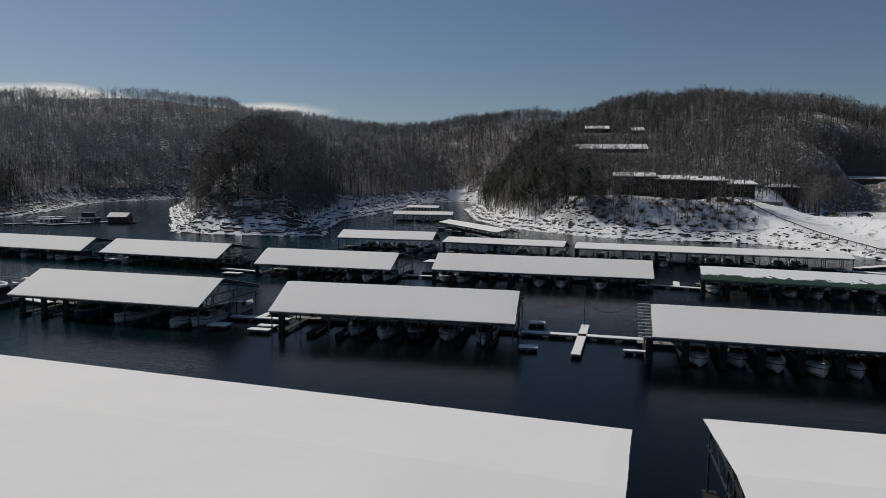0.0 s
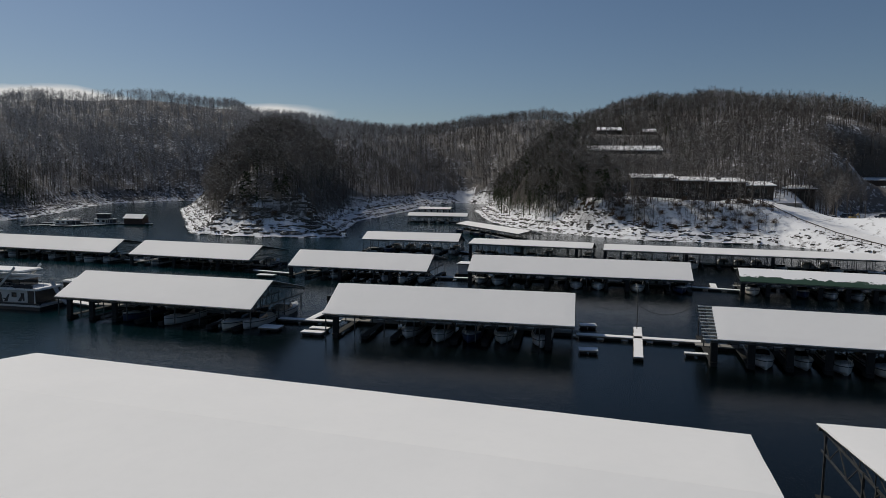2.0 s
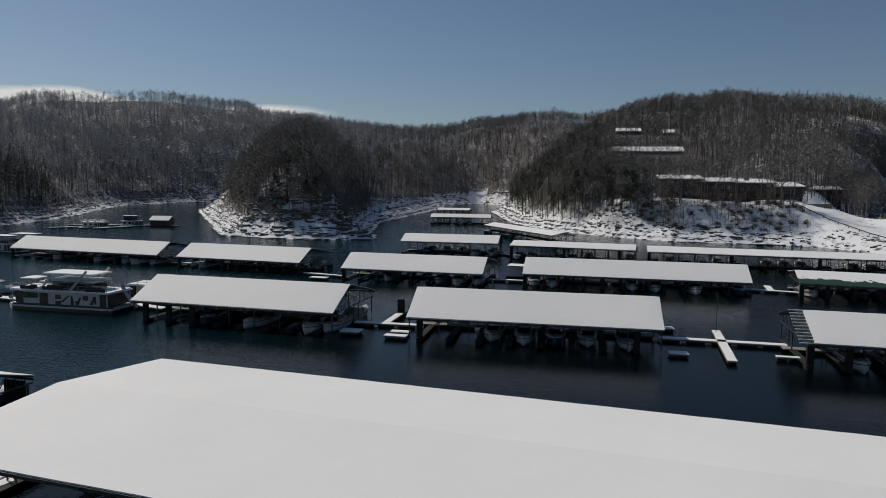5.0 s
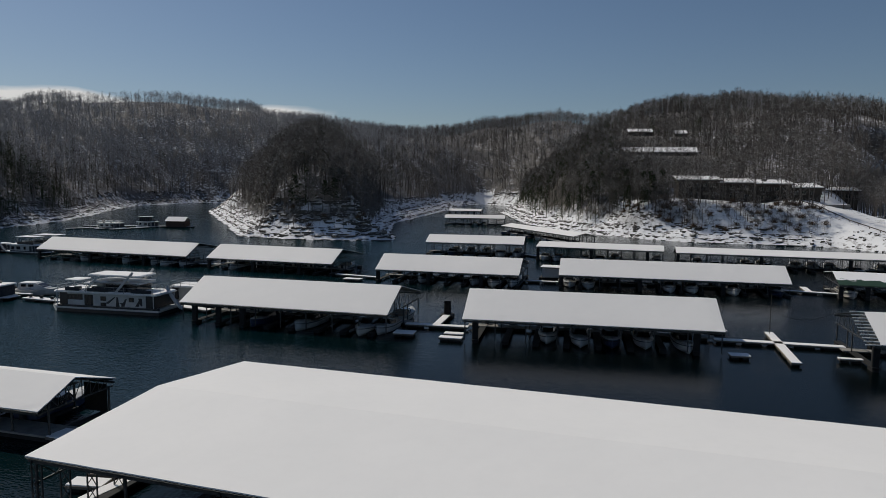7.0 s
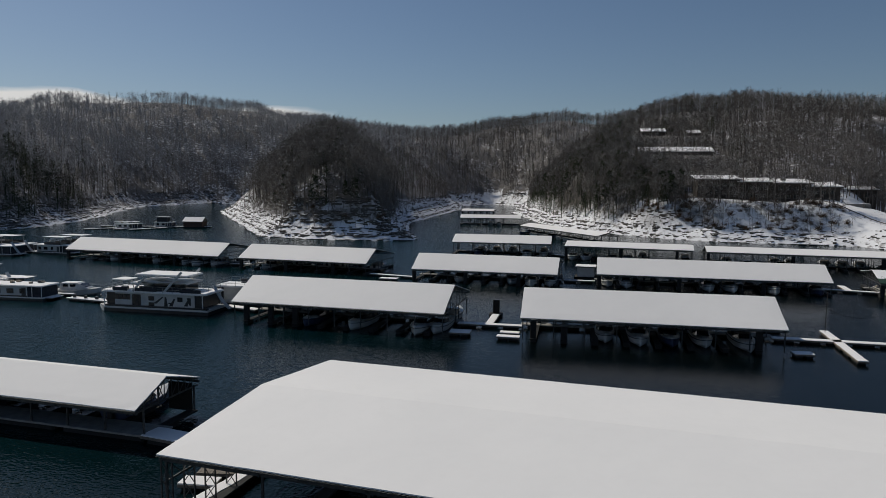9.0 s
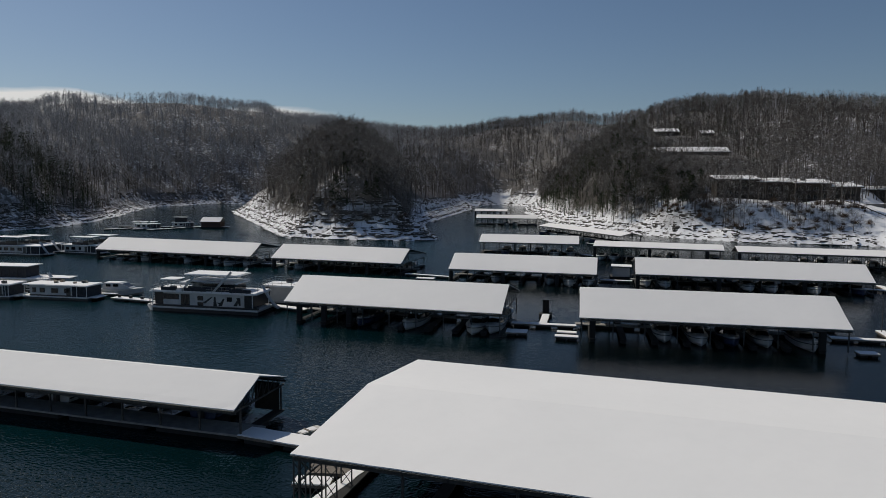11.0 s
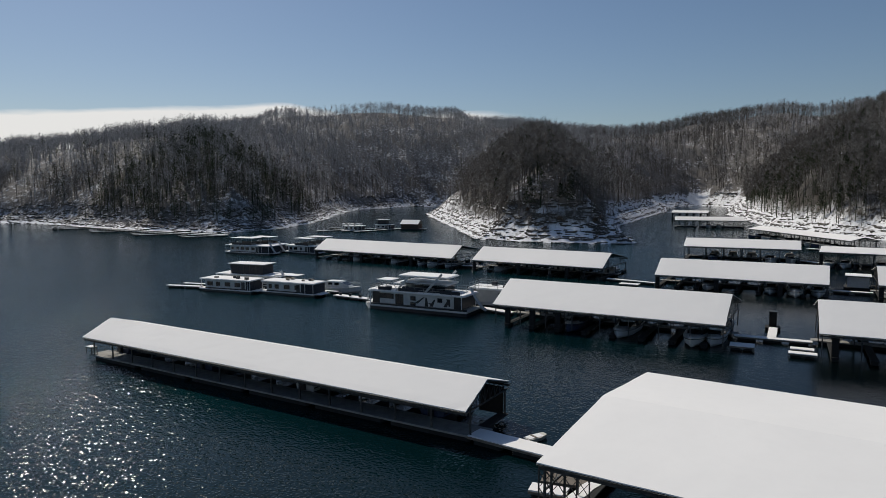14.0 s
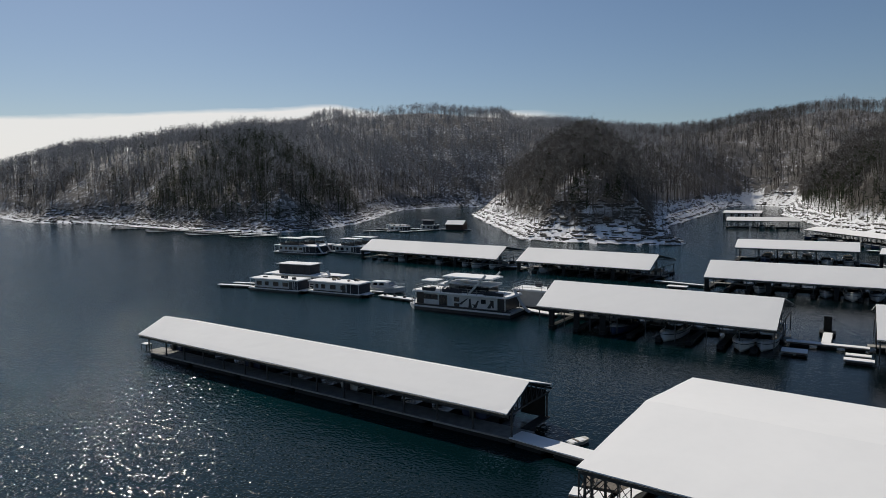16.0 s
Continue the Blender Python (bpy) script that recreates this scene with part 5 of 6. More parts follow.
def ragged_slab(x0, x1, y0, y1, z0, z1, rnd, step=0.7, jag=0.12):
    """A snow slab with an uneven rim."""
    n = max(3, int((x1 - x0) / step))
    lo = [(x0 + (x1 - x0) * i / n, y0 + rnd.uniform(0, jag)) for i in range(n + 1)]
    hi = [(x0 + (x1 - x0) * i / n, y1 - rnd.uniform(0, jag)) for i in range(n, -1, -1)]
    return Geo().prism(lo + hi, z0, z1)


def cottage_boat(m, long, wide, label, high=2.15, upper=None, slide=False, stern=0.24, seed=1, airy=False):
    """A low houseboat: pontoons, one plain cabin, a screened stern porch and a flat snowy roof."""
    rnd = random.Random(seed)
    hb = thing("houseboat", m, label, "houseboat", "houseboats")
    a, b = long / 2, wide / 2
    for s in (-1, 1):
        part("pontoon", Geo().loft([[(x, s * (b - 0.5) - w, z), (x, s * (b - 0.5) + w, z), (x, s * (b - 0.5) + w, 0.34), (x, s * (b - 0.5) - w, 0.34)] for x, w, z in ((-a, 0.15, 0.2), (-a + 1.2, 0.42, -0.25), (a, 0.42, -0.25))]), DARK_METAL, hb)
    part("deck", Geo().box(-a + 0.2, a, -b, b, 0.344, 0.5, 0.1), WHITE_TRIM, hb)
    x0, x1 = -a + 0.13 * long, a - stern * long
    y = -b + 0.25
    cab = part("cabin", Geo().box(x0, x1, y, -y, 0.504, high, 0.06), HOUSE_WALL, hb)
    part("skirt", Geo().box(x0 + 0.02, x1, y - 0.03, y - 0.004, 0.52, 0.72), BLACK_TRIM, hb)
    x = x0 + 0.6
    xs = []
    while x < x1 - 1.2:
        w = rnd.choice((0.55, 0.8, 1.1))
        xs.append((x, x + w))
        x += w + rnd.uniform(0.7, 1.3)
    window_row(hb, cab, y, xs, high - 1.05, high - 0.4)
    part("door", Geo().box(x1 - 0.95, x1 - 0.2, y - 0.03, y - 0.004, 0.55, high - 0.2), STEEL, hb)
    part("porch_screen", Geo().box(x1 + 0.004, a - 0.25, y + 0.05, -y - 0.05, 0.504, high - 0.02), CANVAS, hb, "dark mesh porch screen")
    for px in (x1 + 0.3 * (a - x1), a - 0.3):
        part("porch_post", Geo().box(px - 0.04, px + 0.04, y - 0.02, y + 0.046, 0.504, high), WHITE_TRIM, hb)
    for yy in (y, -y):
        part("bow_post", Geo().box(-a + 0.6, -a + 0.68, yy - 0.04, yy + 0.04, 0.504, high), WHITE_TRIM, hb)
    part("roof", Geo().box(-a + 0.35, a, -b + 0.02, b - 0.02, high + 0.004, high + 0.11, 0.15), WHITE_TRIM, hb)
    part("roof_snow", ragged_slab(-a + 0.45, a - 0.1, -b + 0.08, b - 0.08, high + 0.114, high + 0.2, rnd), SNOW, hb)
    part("bow_snow", ragged_slab(-a + 0.25, x0 - 0.1, -b + 0.1, b - 0.1, 0.504, 0.58, rnd), SNOW, hb)
    for _ in range(5):
        cx, cy, w = rnd.uniform(-a * 0.6, a * 0.7), rnd.uniform(-b * 0.6, b * 0.5), rnd.uniform(0.3, 0.8)
        if upper and upper[0] - 1 < cx < upper[1] + 0.5:
            continue
        part("roof_gear", Geo().box(cx, cx + w, cy, cy + 0.5, high + 0.2, high + rnd.uniform(0.35, 0.65), 0.06), rnd.choice((BLACK_TRIM, CANVAS, TAN_CANVAS)), hb)
    if upper:
        u0, u1 = upper
        top = high + 1.95
        if airy:
            part("upper_rail", Geo().box(u0, u1, -b + 0.45, -b + 0.5, high + 0.204, high + 0.85).box(u0, u1, b - 0.5, b - 0.45, high + 0.204, high + 0.85), BLACK_TRIM, hb, "dark upper deck railing panel")
            part("helm_console", Geo().box(u0 + 0.4, u0 + 1.3, -0.6, 0.6, high + 0.204, high + 1.1, 0.1), HOUSE_WALL, hb)
            part("sun_lounge", Geo().box(u1 - 2.0, u1 - 0.5, -0.9, 0.9, high + 0.204, high + 0.65, 0.15), TAN_CANVAS, hb)
            for yy in (-b + 0.56, b - 0.56):
                for px in (u0, u1):
                    part("canopy_post", Geo().beam((px, yy, high + 0.2), (px + 0.15, yy, top), 0.07, 0.07), GALVANISED, hb)
        else:
            part("upper_cabin", Geo().box(u0, u1, -b + 0.6, b - 0.6, high + 0.204, top, 0.08), CANVAS, hb, "dark screened upper cabin")
        for i in range(0 if airy else 6):
            px = u0 + (u1 - u0) * i / 5
            part("upper_post", Geo().box(px - 0.04, px + 0.04, -b + 0.52, -b + 0.596, high + 0.2, top), BLACK_TRIM, hb)
        part("upper_roof", Geo().box(u0 - 0.6, u1 + 0.6, -b + 0.3, b - 0.3, top + 0.004, top + 0.12, 0.12), DARK_METAL, hb)
        part("upper_snow", ragged_slab(u0 - 0.55, u1 + 0.55, -b + 0.34, b - 0.34, top + 0.124, top + 0.22, rnd), SNOW, hb)
    if slide:
        rings = []
        for i in range(9):
            s = i / 8
            px, pz = a - 0.9 + 2.5 * s, (high + 0.7) * (1 - s) ** 1.4 + 0.4
            rings.append([(px, -b * 0.5 - 0.35, pz + 0.2), (px, -b * 0.5 - 0.3, pz), (px, -b * 0.5 + 0.3, pz), (px, -b * 0.5 + 0.35, pz + 0.2), (px, -b * 0.5 + 0.3, pz - 0.06), (px, -b * 0.5 - 0.3, pz - 0.06)])
        part("slide", Geo().loft(rings), WHITE_HULL, hb)
    part("swim_platform", Geo().box(a + 0.004, a + 1.1, -b * 0.7, b * 0.7, 0.28, 0.36), WOOD, hb)
    part("platform_snow", ragged_slab(a + 0.08, a + 1.05, -b * 0.66, b * 0.66, 0.364, 0.42, rnd), SNOW, hb)
    return hb


cottage_boat(pose(-114.9, 90.0, 0, 0, 0, 1.5), 11.8, 4.0, "white single-storey houseboat with dark screened stern porch", seed=2)
cottage_boat(pose(-127.6, 88.3, 0, 0, 0, 4), 11.8, 4.2, "low white houseboat with small dark windows and snowy roof", stern=0.1, seed=5)
cottage_boat(pose(-128.2, 95.0, 0, 0, 0, 5), 15.5, 4.6, "white houseboat with a dark upper cabin and flat snowy roof", upper=(-4.0, 3.2), slide=True, seed=7, stern=0.08)
cottage_boat(pose(-171.0, 141.4, 0, 0, 0, 0), 16.5, 4.8, "dark-trimmed houseboat under a wide snowy roof", seed=9, high=2.3, upper=(-5.5, 1.5), slide=True, airy=True)
cottage_boat(pose(-172.0, 148.0, 0, 0, 0, -3), 14.5, 4.6, "houseboat with a dark upper deck in the far row", seed=11, upper=(-3.0, 3.0), slide=True, airy=True)
cottage_boat(pose(-157.5, 147.6, 0, 0, 0, -5), 11.5, 4.2, "low houseboat with a snowy canopy beside a covered dock", seed=13, upper=(-2.0, 3.0), airy=True)
cottage_boat(pose(-156.0, 154.0, 0, 0, 0, -5), 13.0, 4.4, "houseboat with a long snowy roof in the far row", seed=15, upper=(-4.0, 2.0), airy=True)


def deck_boat(m, label):
    """An open pontoon boat under a flat snowy canopy."""
    db = thing("pontoon_boat", m, label, "boat", "")
    for s in (-1, 1):
        part("pontoon", Geo().tube((-3.2, s * 0.95, 0.12), (3.0, s * 0.95, 0.12), 0.36, n=10), GALVANISED, db)
    part("deck", Geo().box(-3.0, 3.0, -1.3, 1.3, 0.484, 0.58), WOOD, db)
    for s in (-1, 1):
        part("side_fence", Geo().box(-2.8, 2.7, s * 1.25 - 0.03, s * 1.25 + 0.03, 0.584, 1.2), BLACK_TRIM, db)
        for x in (-2.2, 2.2):
            part("canopy_post", Geo().beam((x, s * 1.15, 0.584), (x * 0.9, s * 1.15, 2.3), 0.06, 0.06), GALVANISED, db)
    part("canopy", Geo().box(-2.6, 2.6, -1.35, 1.35, 2.304, 2.38, 0.2), CANVAS, db)
    part("canopy_snow", ragged_slab(-2.55, 2.55, -1.3, 1.3, 2.384, 2.47, random.Random(4)), SNOW, db)
    part("seat", Geo().box(-2.5, -1.6, -1.1, 1.1, 0.584, 1.05, 0.1), TAN_CANVAS, db)
    return db


deck_boat(pose(-120.0, 95.4, 0, 0, 0, 6), "pontoon boat under a flat snow-covered canopy")

cruiser = thing("cabin_cruiser", pose(-111.6, 94.6, 0, 0, 0, 98), "small white cabin cruiser with snow on its cabin roof", "boat")
rings = hull_rings(7.4, 2.7, 0.95)
part("hull", Geo().loft(rings), WHITE_HULL, cruiser)
part("cabin", Geo().loft([[(1.1, -0.9, 0.95), (1.0, -1.0, 1.95), (-1.0, -1.0, 1.95), (-1.1, -0.9, 0.95)], [(1.12, -4.4, 0.98), (0.98, -3.9, 1.95), (-0.98, -3.9, 1.95), (-1.12, -4.4, 0.98)], [(0.85, -5.6, 1.05), (0.8, -5.45, 1.2), (-0.8, -5.45, 1.2), (-0.85, -5.6, 1.05)]]), WHITE_HULL, cruiser)
for s in (-1, 1):
    for y0, y1 in ((-1.5, -2.3), (-2.7, -3.6)):
        part("window", Geo().add([(s * 1.075, y0, 1.4), (s * 1.075, y1, 1.4), (s * 1.02, y1, 1.8), (s * 1.02, y0, 1.8), (s * 1.03, y0, 1.4), (s * 1.03, y1, 1.4), (s * 0.98, y1, 1.8), (s * 0.98, y0, 1.8)], [(0, 1, 2, 3), (4, 7, 6, 5), (0, 4, 5, 1), (2, 6, 7, 3), (1, 5, 6, 2), (0, 3, 7, 4)]), GLASS, cruiser)
part("windshield", Geo().add([(0.86, -4.2, 1.86), (-0.86, -4.2, 1.86), (-0.78, -5.2, 1.36), (0.78, -5.2, 1.36), (0.86, -4.2, 1.80), (-0.86, -4.2, 1.80), (-0.78, -5.2, 1.30), (0.78, -5.2, 1.30)], [(0, 1, 2, 3), (7, 6, 5, 4), (0, 4, 5, 1), (1, 5, 6, 2), (2, 6, 7, 3), (3, 7, 4, 0)]), GLASS, cruiser)
part("roof_snow", Geo().box(-0.9, 0.9, -3.8, -1.1, 1.954, 2.03, 0.2), SNOW, cruiser)
part("bow_rail", Geo().tube((1.1, -4.6, 1.6), (0.15, -7.2, 1.75), 0.02, n=4).tube((-1.1, -4.6, 1.6), (-0.15, -7.2, 1.75), 0.02, n=4).tube((0.15, -7.2, 1.75), (-0.15, -7.2, 1.75), 0.02, n=4).tube((0, -7.2, 1.75), (0, -7.2, 1.1), 0.02, n=4), GALVANISED, cruiser)
part("outboard", Geo().box(-0.25, 0.25, 0.02, 0.5, 0.3, 1.3, 0.08), BLACK_TRIM, cruiser)


# clutter on the open end of the long narrow dock
end_table = thing("dock_table", pose(-106.9, 45.3, 0.504, 0, 0, -5), "small table with snow on it at the dock's end", "table")
part("tabletop", Geo().box(-0.6, 0.6, -0.4, 0.4, 0.72, 0.77, 0.06), DARK_WOOD, end_table)
part("snow", Geo().box(-0.57, 0.57, -0.37, 0.37, 0.774, 0.85, 0.1), SNOW, end_table)
for x in (-0.5, 0.5):
    for y in (-0.32, 0.32):
        part("leg", Geo().box(x - 0.035, x + 0.035, y - 0.035, y + 0.035, 0, 0.716), DARK_WOOD, end_table)
# ---- open walkways and floats ----
def walkway(ax, ay, bx, by, wide, label="floating dock walkway covered with snow", snow=True, high=0.42, name="floating_walkway"):
    long, turn = math.hypot(bx - ax, by - ay), math.degrees(math.atan2(by - ay, bx - ax))
    w = thing(name, pose(ax, ay, 0, 0, 0, turn), label, "walkway", "walkways")
    part("deck", Geo().box(0, long, -wide / 2, wide / 2, high - 0.16, high), WOOD, w)
    n = max(2, int(long / 2.6))
    for i in range(n):
        u = long * (i + 0.5) / n
        part("float", Geo().box(u - long / n * 0.36, u + long / n * 0.36, -wide / 2 + 0.12, wide / 2 - 0.12, -0.2, high - 0.164, 0.1), FLOAT, w)
    if snow:
        rnd = random.Random(int(abs(ax * 7 + ay)))
        k = max(3, int(long / 0.8))
        lo = [(long * i / k, -wide / 2 + rnd.uniform(0.02, 0.10)) for i in range(k + 1)]
        hi = [(long * i / k, wide / 2 - rnd.uniform(0.02, 0.10)) for i in range(k, -1, -1)]
        part("snow_cover", Geo().prism(lo + hi, high + 0.004, high + 0.08), SNOW, w)
    return w


walkway(-4.4, 85.0, 10.0, 84.3, 1.3)
walkway(2.0, 75.2, 3.4, 90.6, 1.1, "snowy cross pier between two covered docks")
walkway(-4.2, 77.6, -2.1, 77.7, 1.5, "small snow-dusted swim platform at a dock corner")
walkway(-3.9, 90.6, -1.8, 90.9, 1.6, "small snow-dusted swim platform at a dock corner")
walkway(7.2, 78.5, 9.6, 78.4, 0.8, "short snow-covered finger float")
walkway(-43.0, 85.0, -34.6, 84.9, 1.2)
walkway(-38.9, 85.4, -38.7, 91.6, 1.1)
walkway(-37.2, 78.6, -34.4, 78.5, 1.3, "short snow-covered finger float")
walkway(-37.0, 80.8, -34.6, 80.7, 1.3, "short snow-covered finger float")
walkway(-43.2, 80.0, -40.6, 80.0, 2.0, "low float with blue-grey tarpaulin and snow")
walkway(-68.0, 128.0, -58.6, 125.6, 1.1)
walkway(-64.5, 122.6, -61.0, 122.4, 1.8, "low snow-covered float between covered docks")
walkway(-30.0, 128.6, -23.8, 128.4, 1.1)
walkway(15.6, 128.4, 24.8, 126.4, 1.2)
walkway(20.2, 127.8, 20.9, 133.4, 1.2)
walkway(-103.2, 136.4, -98.2, 136.0, 1.2)
walkway(-33.0, 176.0, -29.4, 172.4, 1.2)
walkway(0.7, 167.6, 2.7, 166.0, 2.0)
walkway(58.0, 160.5, 84.0, 150.0, 2.4, "snow-covered gangway from the shore to the docks")
walkway(64.0, 166.0, 81.0, 178.0, 2.2, "snow-covered gangway from the shore to the docks")
walkway(-105.6, 90.0, -96.6, 88.7, 1.6, "snow-covered floating walkway with mooring boxes")
walkway(-141.5, 86.2, -134.2, 87.6, 1.2)
walkway(-140.8, 89.4, -135.0, 90.4, 1.0)
walkway(-78.5, 89.2, -72.6, 87.4, 1.5)
walkway(-120.6, 92.9, -107.3, 92.9, 0.9)
walkway(-58.7, 41.7, -48.9, 40.0, 1.9, "snow-covered ramp between two covered docks", high=0.5)
plank_float = walkway(-51.8, 36.9, -48.9, 37.3, 1.5, "broad weathered plank float with patchy snow", snow=False)
plank_mesh = Geo().box(0, 0.19, -0.76, 0.76, 0.424, 0.46).mesh("plank", WOOD)
for i in range(14):
    plank = part("plank", plank_mesh, WOOD, plank_float)
    plank.location = (0.04 + 0.205 * i, 0.012 * (i % 3 - 1), 0.004 * (i % 2))
walkway(-52.0, 35.1, -49.7, 35.3, 1.3, "snow-covered float with small gear lying on it")
walkway(-48.3, 38.2, -51.2, 26.6, 0.95, "long narrow snow-covered finger pier")
walkway(-30.5, 210.0, -24.0, 206.0, 1.3)
walkway(42.5, 227.6, 48.5, 227.8, 1.2, "small snowy float off the far bank")
for i in range(4):
    p = 0.9 * i
    box = tagged(new("mooring_box", Geo().box(-0.22, 0.22, -0.18, 0.18, 0, 0.4, 0.05).mesh("mooring_box", BLACK_TRIM)), "small dark mooring box on a snowy walkway", "box", "mooring boxes")
    box.matrix_basis = pose(-98.0 - 2.2 * i, 88.9 + 0.32 * i, 0.504, 0, 0, 12 * i)
booth = thing("dock_pedestal", pose(-38.8, 92.9, 0), "tall dark utility box on a dock float", "utility box")
part("float", Geo().box(-0.9, 0.9, -1.3, 0.7, -0.2, 0.42, 0.1), FLOAT, booth)
part("cabinet", Geo().box(-0.45, 0.45, -0.4, 0.4, 0.424, 2.3, 0.06), FLOAT, booth)
part("cap", Geo().box(-0.5, 0.5, -0.45, 0.45, 2.304, 2.37), DARK_METAL, booth)
skiff = thing("skiff", pose(-54.5, 43.6, 0, 0, 0, -32) @ Matrix.Scale(0.6, 4), "small cream skiff full of snow beside a ramp", "boat")
part("hull", Geo().loft([[(-0.55, -1.5, -0.1), (0.55, -1.5, -0.1), (0.65, -1.5, 0.42), (-0.65, -1.5, 0.42)], [(-0.6, 0.3, -0.1), (0.6, 0.3, -0.1), (0.72, 0.3, 0.45), (-0.72, 0.3, 0.45)], [(-0.3, 1.5, 0.12), (0.3, 1.5, 0.12), (0.42, 1.5, 0.55), (-0.42, 1.5, 0.55)]]), CREAM_HULL, skiff)
part("snow_fill", Geo().box(-0.5, 0.5, -1.35, 1.1, 0.42, 0.50, 0.15), SNOW, skiff)
part("seat", Geo().box(-0.62, 0.62, -0.5, -0.2, 0.504, 0.56), WOOD, skiff)
hut = thing("dock_hut", pose(-25.3, 135.6, 0, 0, 0, -5), "small dock hut with flat snowy roof", "hut")
part("float", Geo().box(-2.2, 2.0, -2.2, 2.2, -0.2, 0.42), FLOAT, hut)
part("wall", Geo().box(-1.7, 1.6, -1.6, 1.7, 0.424, 2.3), WHITE_TRIM, hut)
part("roof", Geo().box(-2.1, 2.0, -2.0, 2.1, 2.304, 2.42), DARK_METAL, hut)
part("roof_snow", Geo().box(-2.05, 1.95, -1.95, 2.05, 2.424, 2.52), SNOW, hut)
# overhead cable and its pole by the cross pier
pole = thing("utility_pole", pose(3.2, 89.6, 0), "slim dark pole at the end of a cross pier", "pole")
part("shaft", Geo().tube((0, 0, 0.424), (0, 0, 5.6), 0.05, 0.04, 6), DARK_WOOD, pole)
cable = thing("cable", pose(0, 0, 0), "thin dark cable sagging between two docks", "cable")
for a, b in (((-4.0, 88.0, 4.9), (3.2, 89.6, 3.6)), ((3.2, 89.6, 3.6), (9.2, 84.0, 4.9))):
    pts = [Vector(a).lerp(Vector(b), i / 10) - Vector((0, 0, 1.3 * (1 - (2 * i / 10 - 1) ** 2))) for i in range(11)]
    g = Geo().loft([[p + Vector((0, 0.025 * math.cos(w), 0.025 * math.sin(w))) for w in (0, 1.57, 3.14, 4.71)] for p in pts])
    part("wire", g, FLOAT, cable)

# far floats in the cove and the comb of bare docks along the western bank
for x, y, tiers, lab in ((-203, 238, 1, "far white houseboat on a snowy float"), (-187.5, 240, 2, "far two-deck houseboat on a snowy float"), (-195, 228, 1, "far low houseboat among snowy floats")):
    cottage_boat(pose(x, y, 0, 0, 0, 8), 9.5 if tiers == 1 else 8, 3.8, lab, upper=(-2.4, 1.6) if tiers == 2 else None, seed=int(-x))
far_house = thing("boat_house", pose(-176.5, 244, 0, 0, 0, 6), "small brown boathouse with snowy gabled roof on floats", "boathouse")
part("float", Geo().box(-4.4, 5.5, -2.8, 2.8, -0.2, 0.4), FLOAT, far_house)
part("wall", Geo().box(-3.8, 3.8, -2.4, 2.4, 0.404, 2.6), REDDISH, far_house)
part("roof", Geo().loft([[(-4.2, -2.9, 2.5), (-4.2, 0, 4.1), (-4.2, 2.9, 2.5)], [(4.2, -2.9, 2.5), (4.2, 0, 4.1), (4.2, 2.9, 2.5)]]), DARK_METAL, far_house)
part("roof_snow", Geo().loft([[(-4.15, -2.85, 2.56), (-4.15, 0, 4.22), (-4.15, 2.85, 2.56)], [(4.15, -2.85, 2.56), (4.15, 0, 4.22), (4.15, 2.85, 2.56)]]), SNOW, far_house)
for ax, ay, bx, by, w in ((-207, 219, -196, 236, 1.4), (-197, 222, -192, 230, 1.4), (-190, 221, -184, 236, 1.4), (-213, 236, -170, 245, 1.6)):
    walkway(ax, ay, bx, by, w, "far snow-covered float in the cove")
walkway(-338, 203, -225, 187.5, 1.6, "long bare dock covered with snow along the far bank")
for i in range(11):
    s = i / 10
    x, y = -338 + 113 * s, 203 - 15.5 * s
    reach = 0.55 + 0.75 * ((i * 37) % 11) / 10
    walkway(x, y, x - 7.5 * reach - 1.5 * (i % 3), y - 12.5 * reach, 1.0, "bare snow-covered finger dock off the far bank")
for x, y in ((-262, 196), (-288, 199)):
    walkway(x, y, x + 9, y - 1.5, 3.4, "low snow-covered pontoon by the far bank", high=0.9)


# ---- the lodge, cabins and road on the right-hand hill ----
def wing(parent, x0, x1, y0, y1, z0, z1, wall, eave=0.9, rise=0.14):
    """One flat-roofed part of a building, with windows on its lake side."""
    w = part("wall", Geo().box(x0, x1, y0, y1, z0, z1), wall, parent)
    lift = rise * (y1 - y0)
    for nm, g0, g1, mat in (("roof", 0.004, 0.3, DARK_WOOD), ("roof_snow", 0.304, 0.62, SNOW)):
        k = 0.0 if nm == "roof" else 0.1
        ring = lambda x: [(x, y0 - eave + k, z1 + g0), (x, y1 + eave - k, z1 + lift + g0), (x, y1 + eave - k, z1 + lift + g1), (x, y0 - eave + k, z1 + g1)]
        part(nm, Geo().loft([ring(x0 - eave + k), ring(x1 + eave - k)]), mat, parent)
    part("gable_wall", Geo().loft([[(x, y0 + 0.01, z1 - 0.1), (x, y1 - 0.01, z1 - 0.1), (x, y1 - 0.01, z1 + lift)] for x in (x0 + 0.01, x1 - 0.01)]), wall, parent)
    return w


def hill_windows(parent, x0, x1, y, z0, z1, step, wide):
    x = x0
    while x + wide < x1:
        pane = part("window", Geo().box(x, x + wide, y - 0.05, y, z0, z1), GLASS, parent)
        part("window_frame", Geo().box(x - 0.08, x + wide + 0.08, y - 0.07, y - 0.004, z0 - 0.12, z0 - 0.004).box(x - 0.08, x, y - 0.07, y - 0.004, z0, z1).box(x + wide, x + wide + 0.08, y - 0.07, y - 0.004, z0, z1).box(x + wide / 2 - 0.03, x + wide / 2 + 0.03, y - 0.08, y - 0.054, z0, z1), STONE_WALL, pane)
        x += step


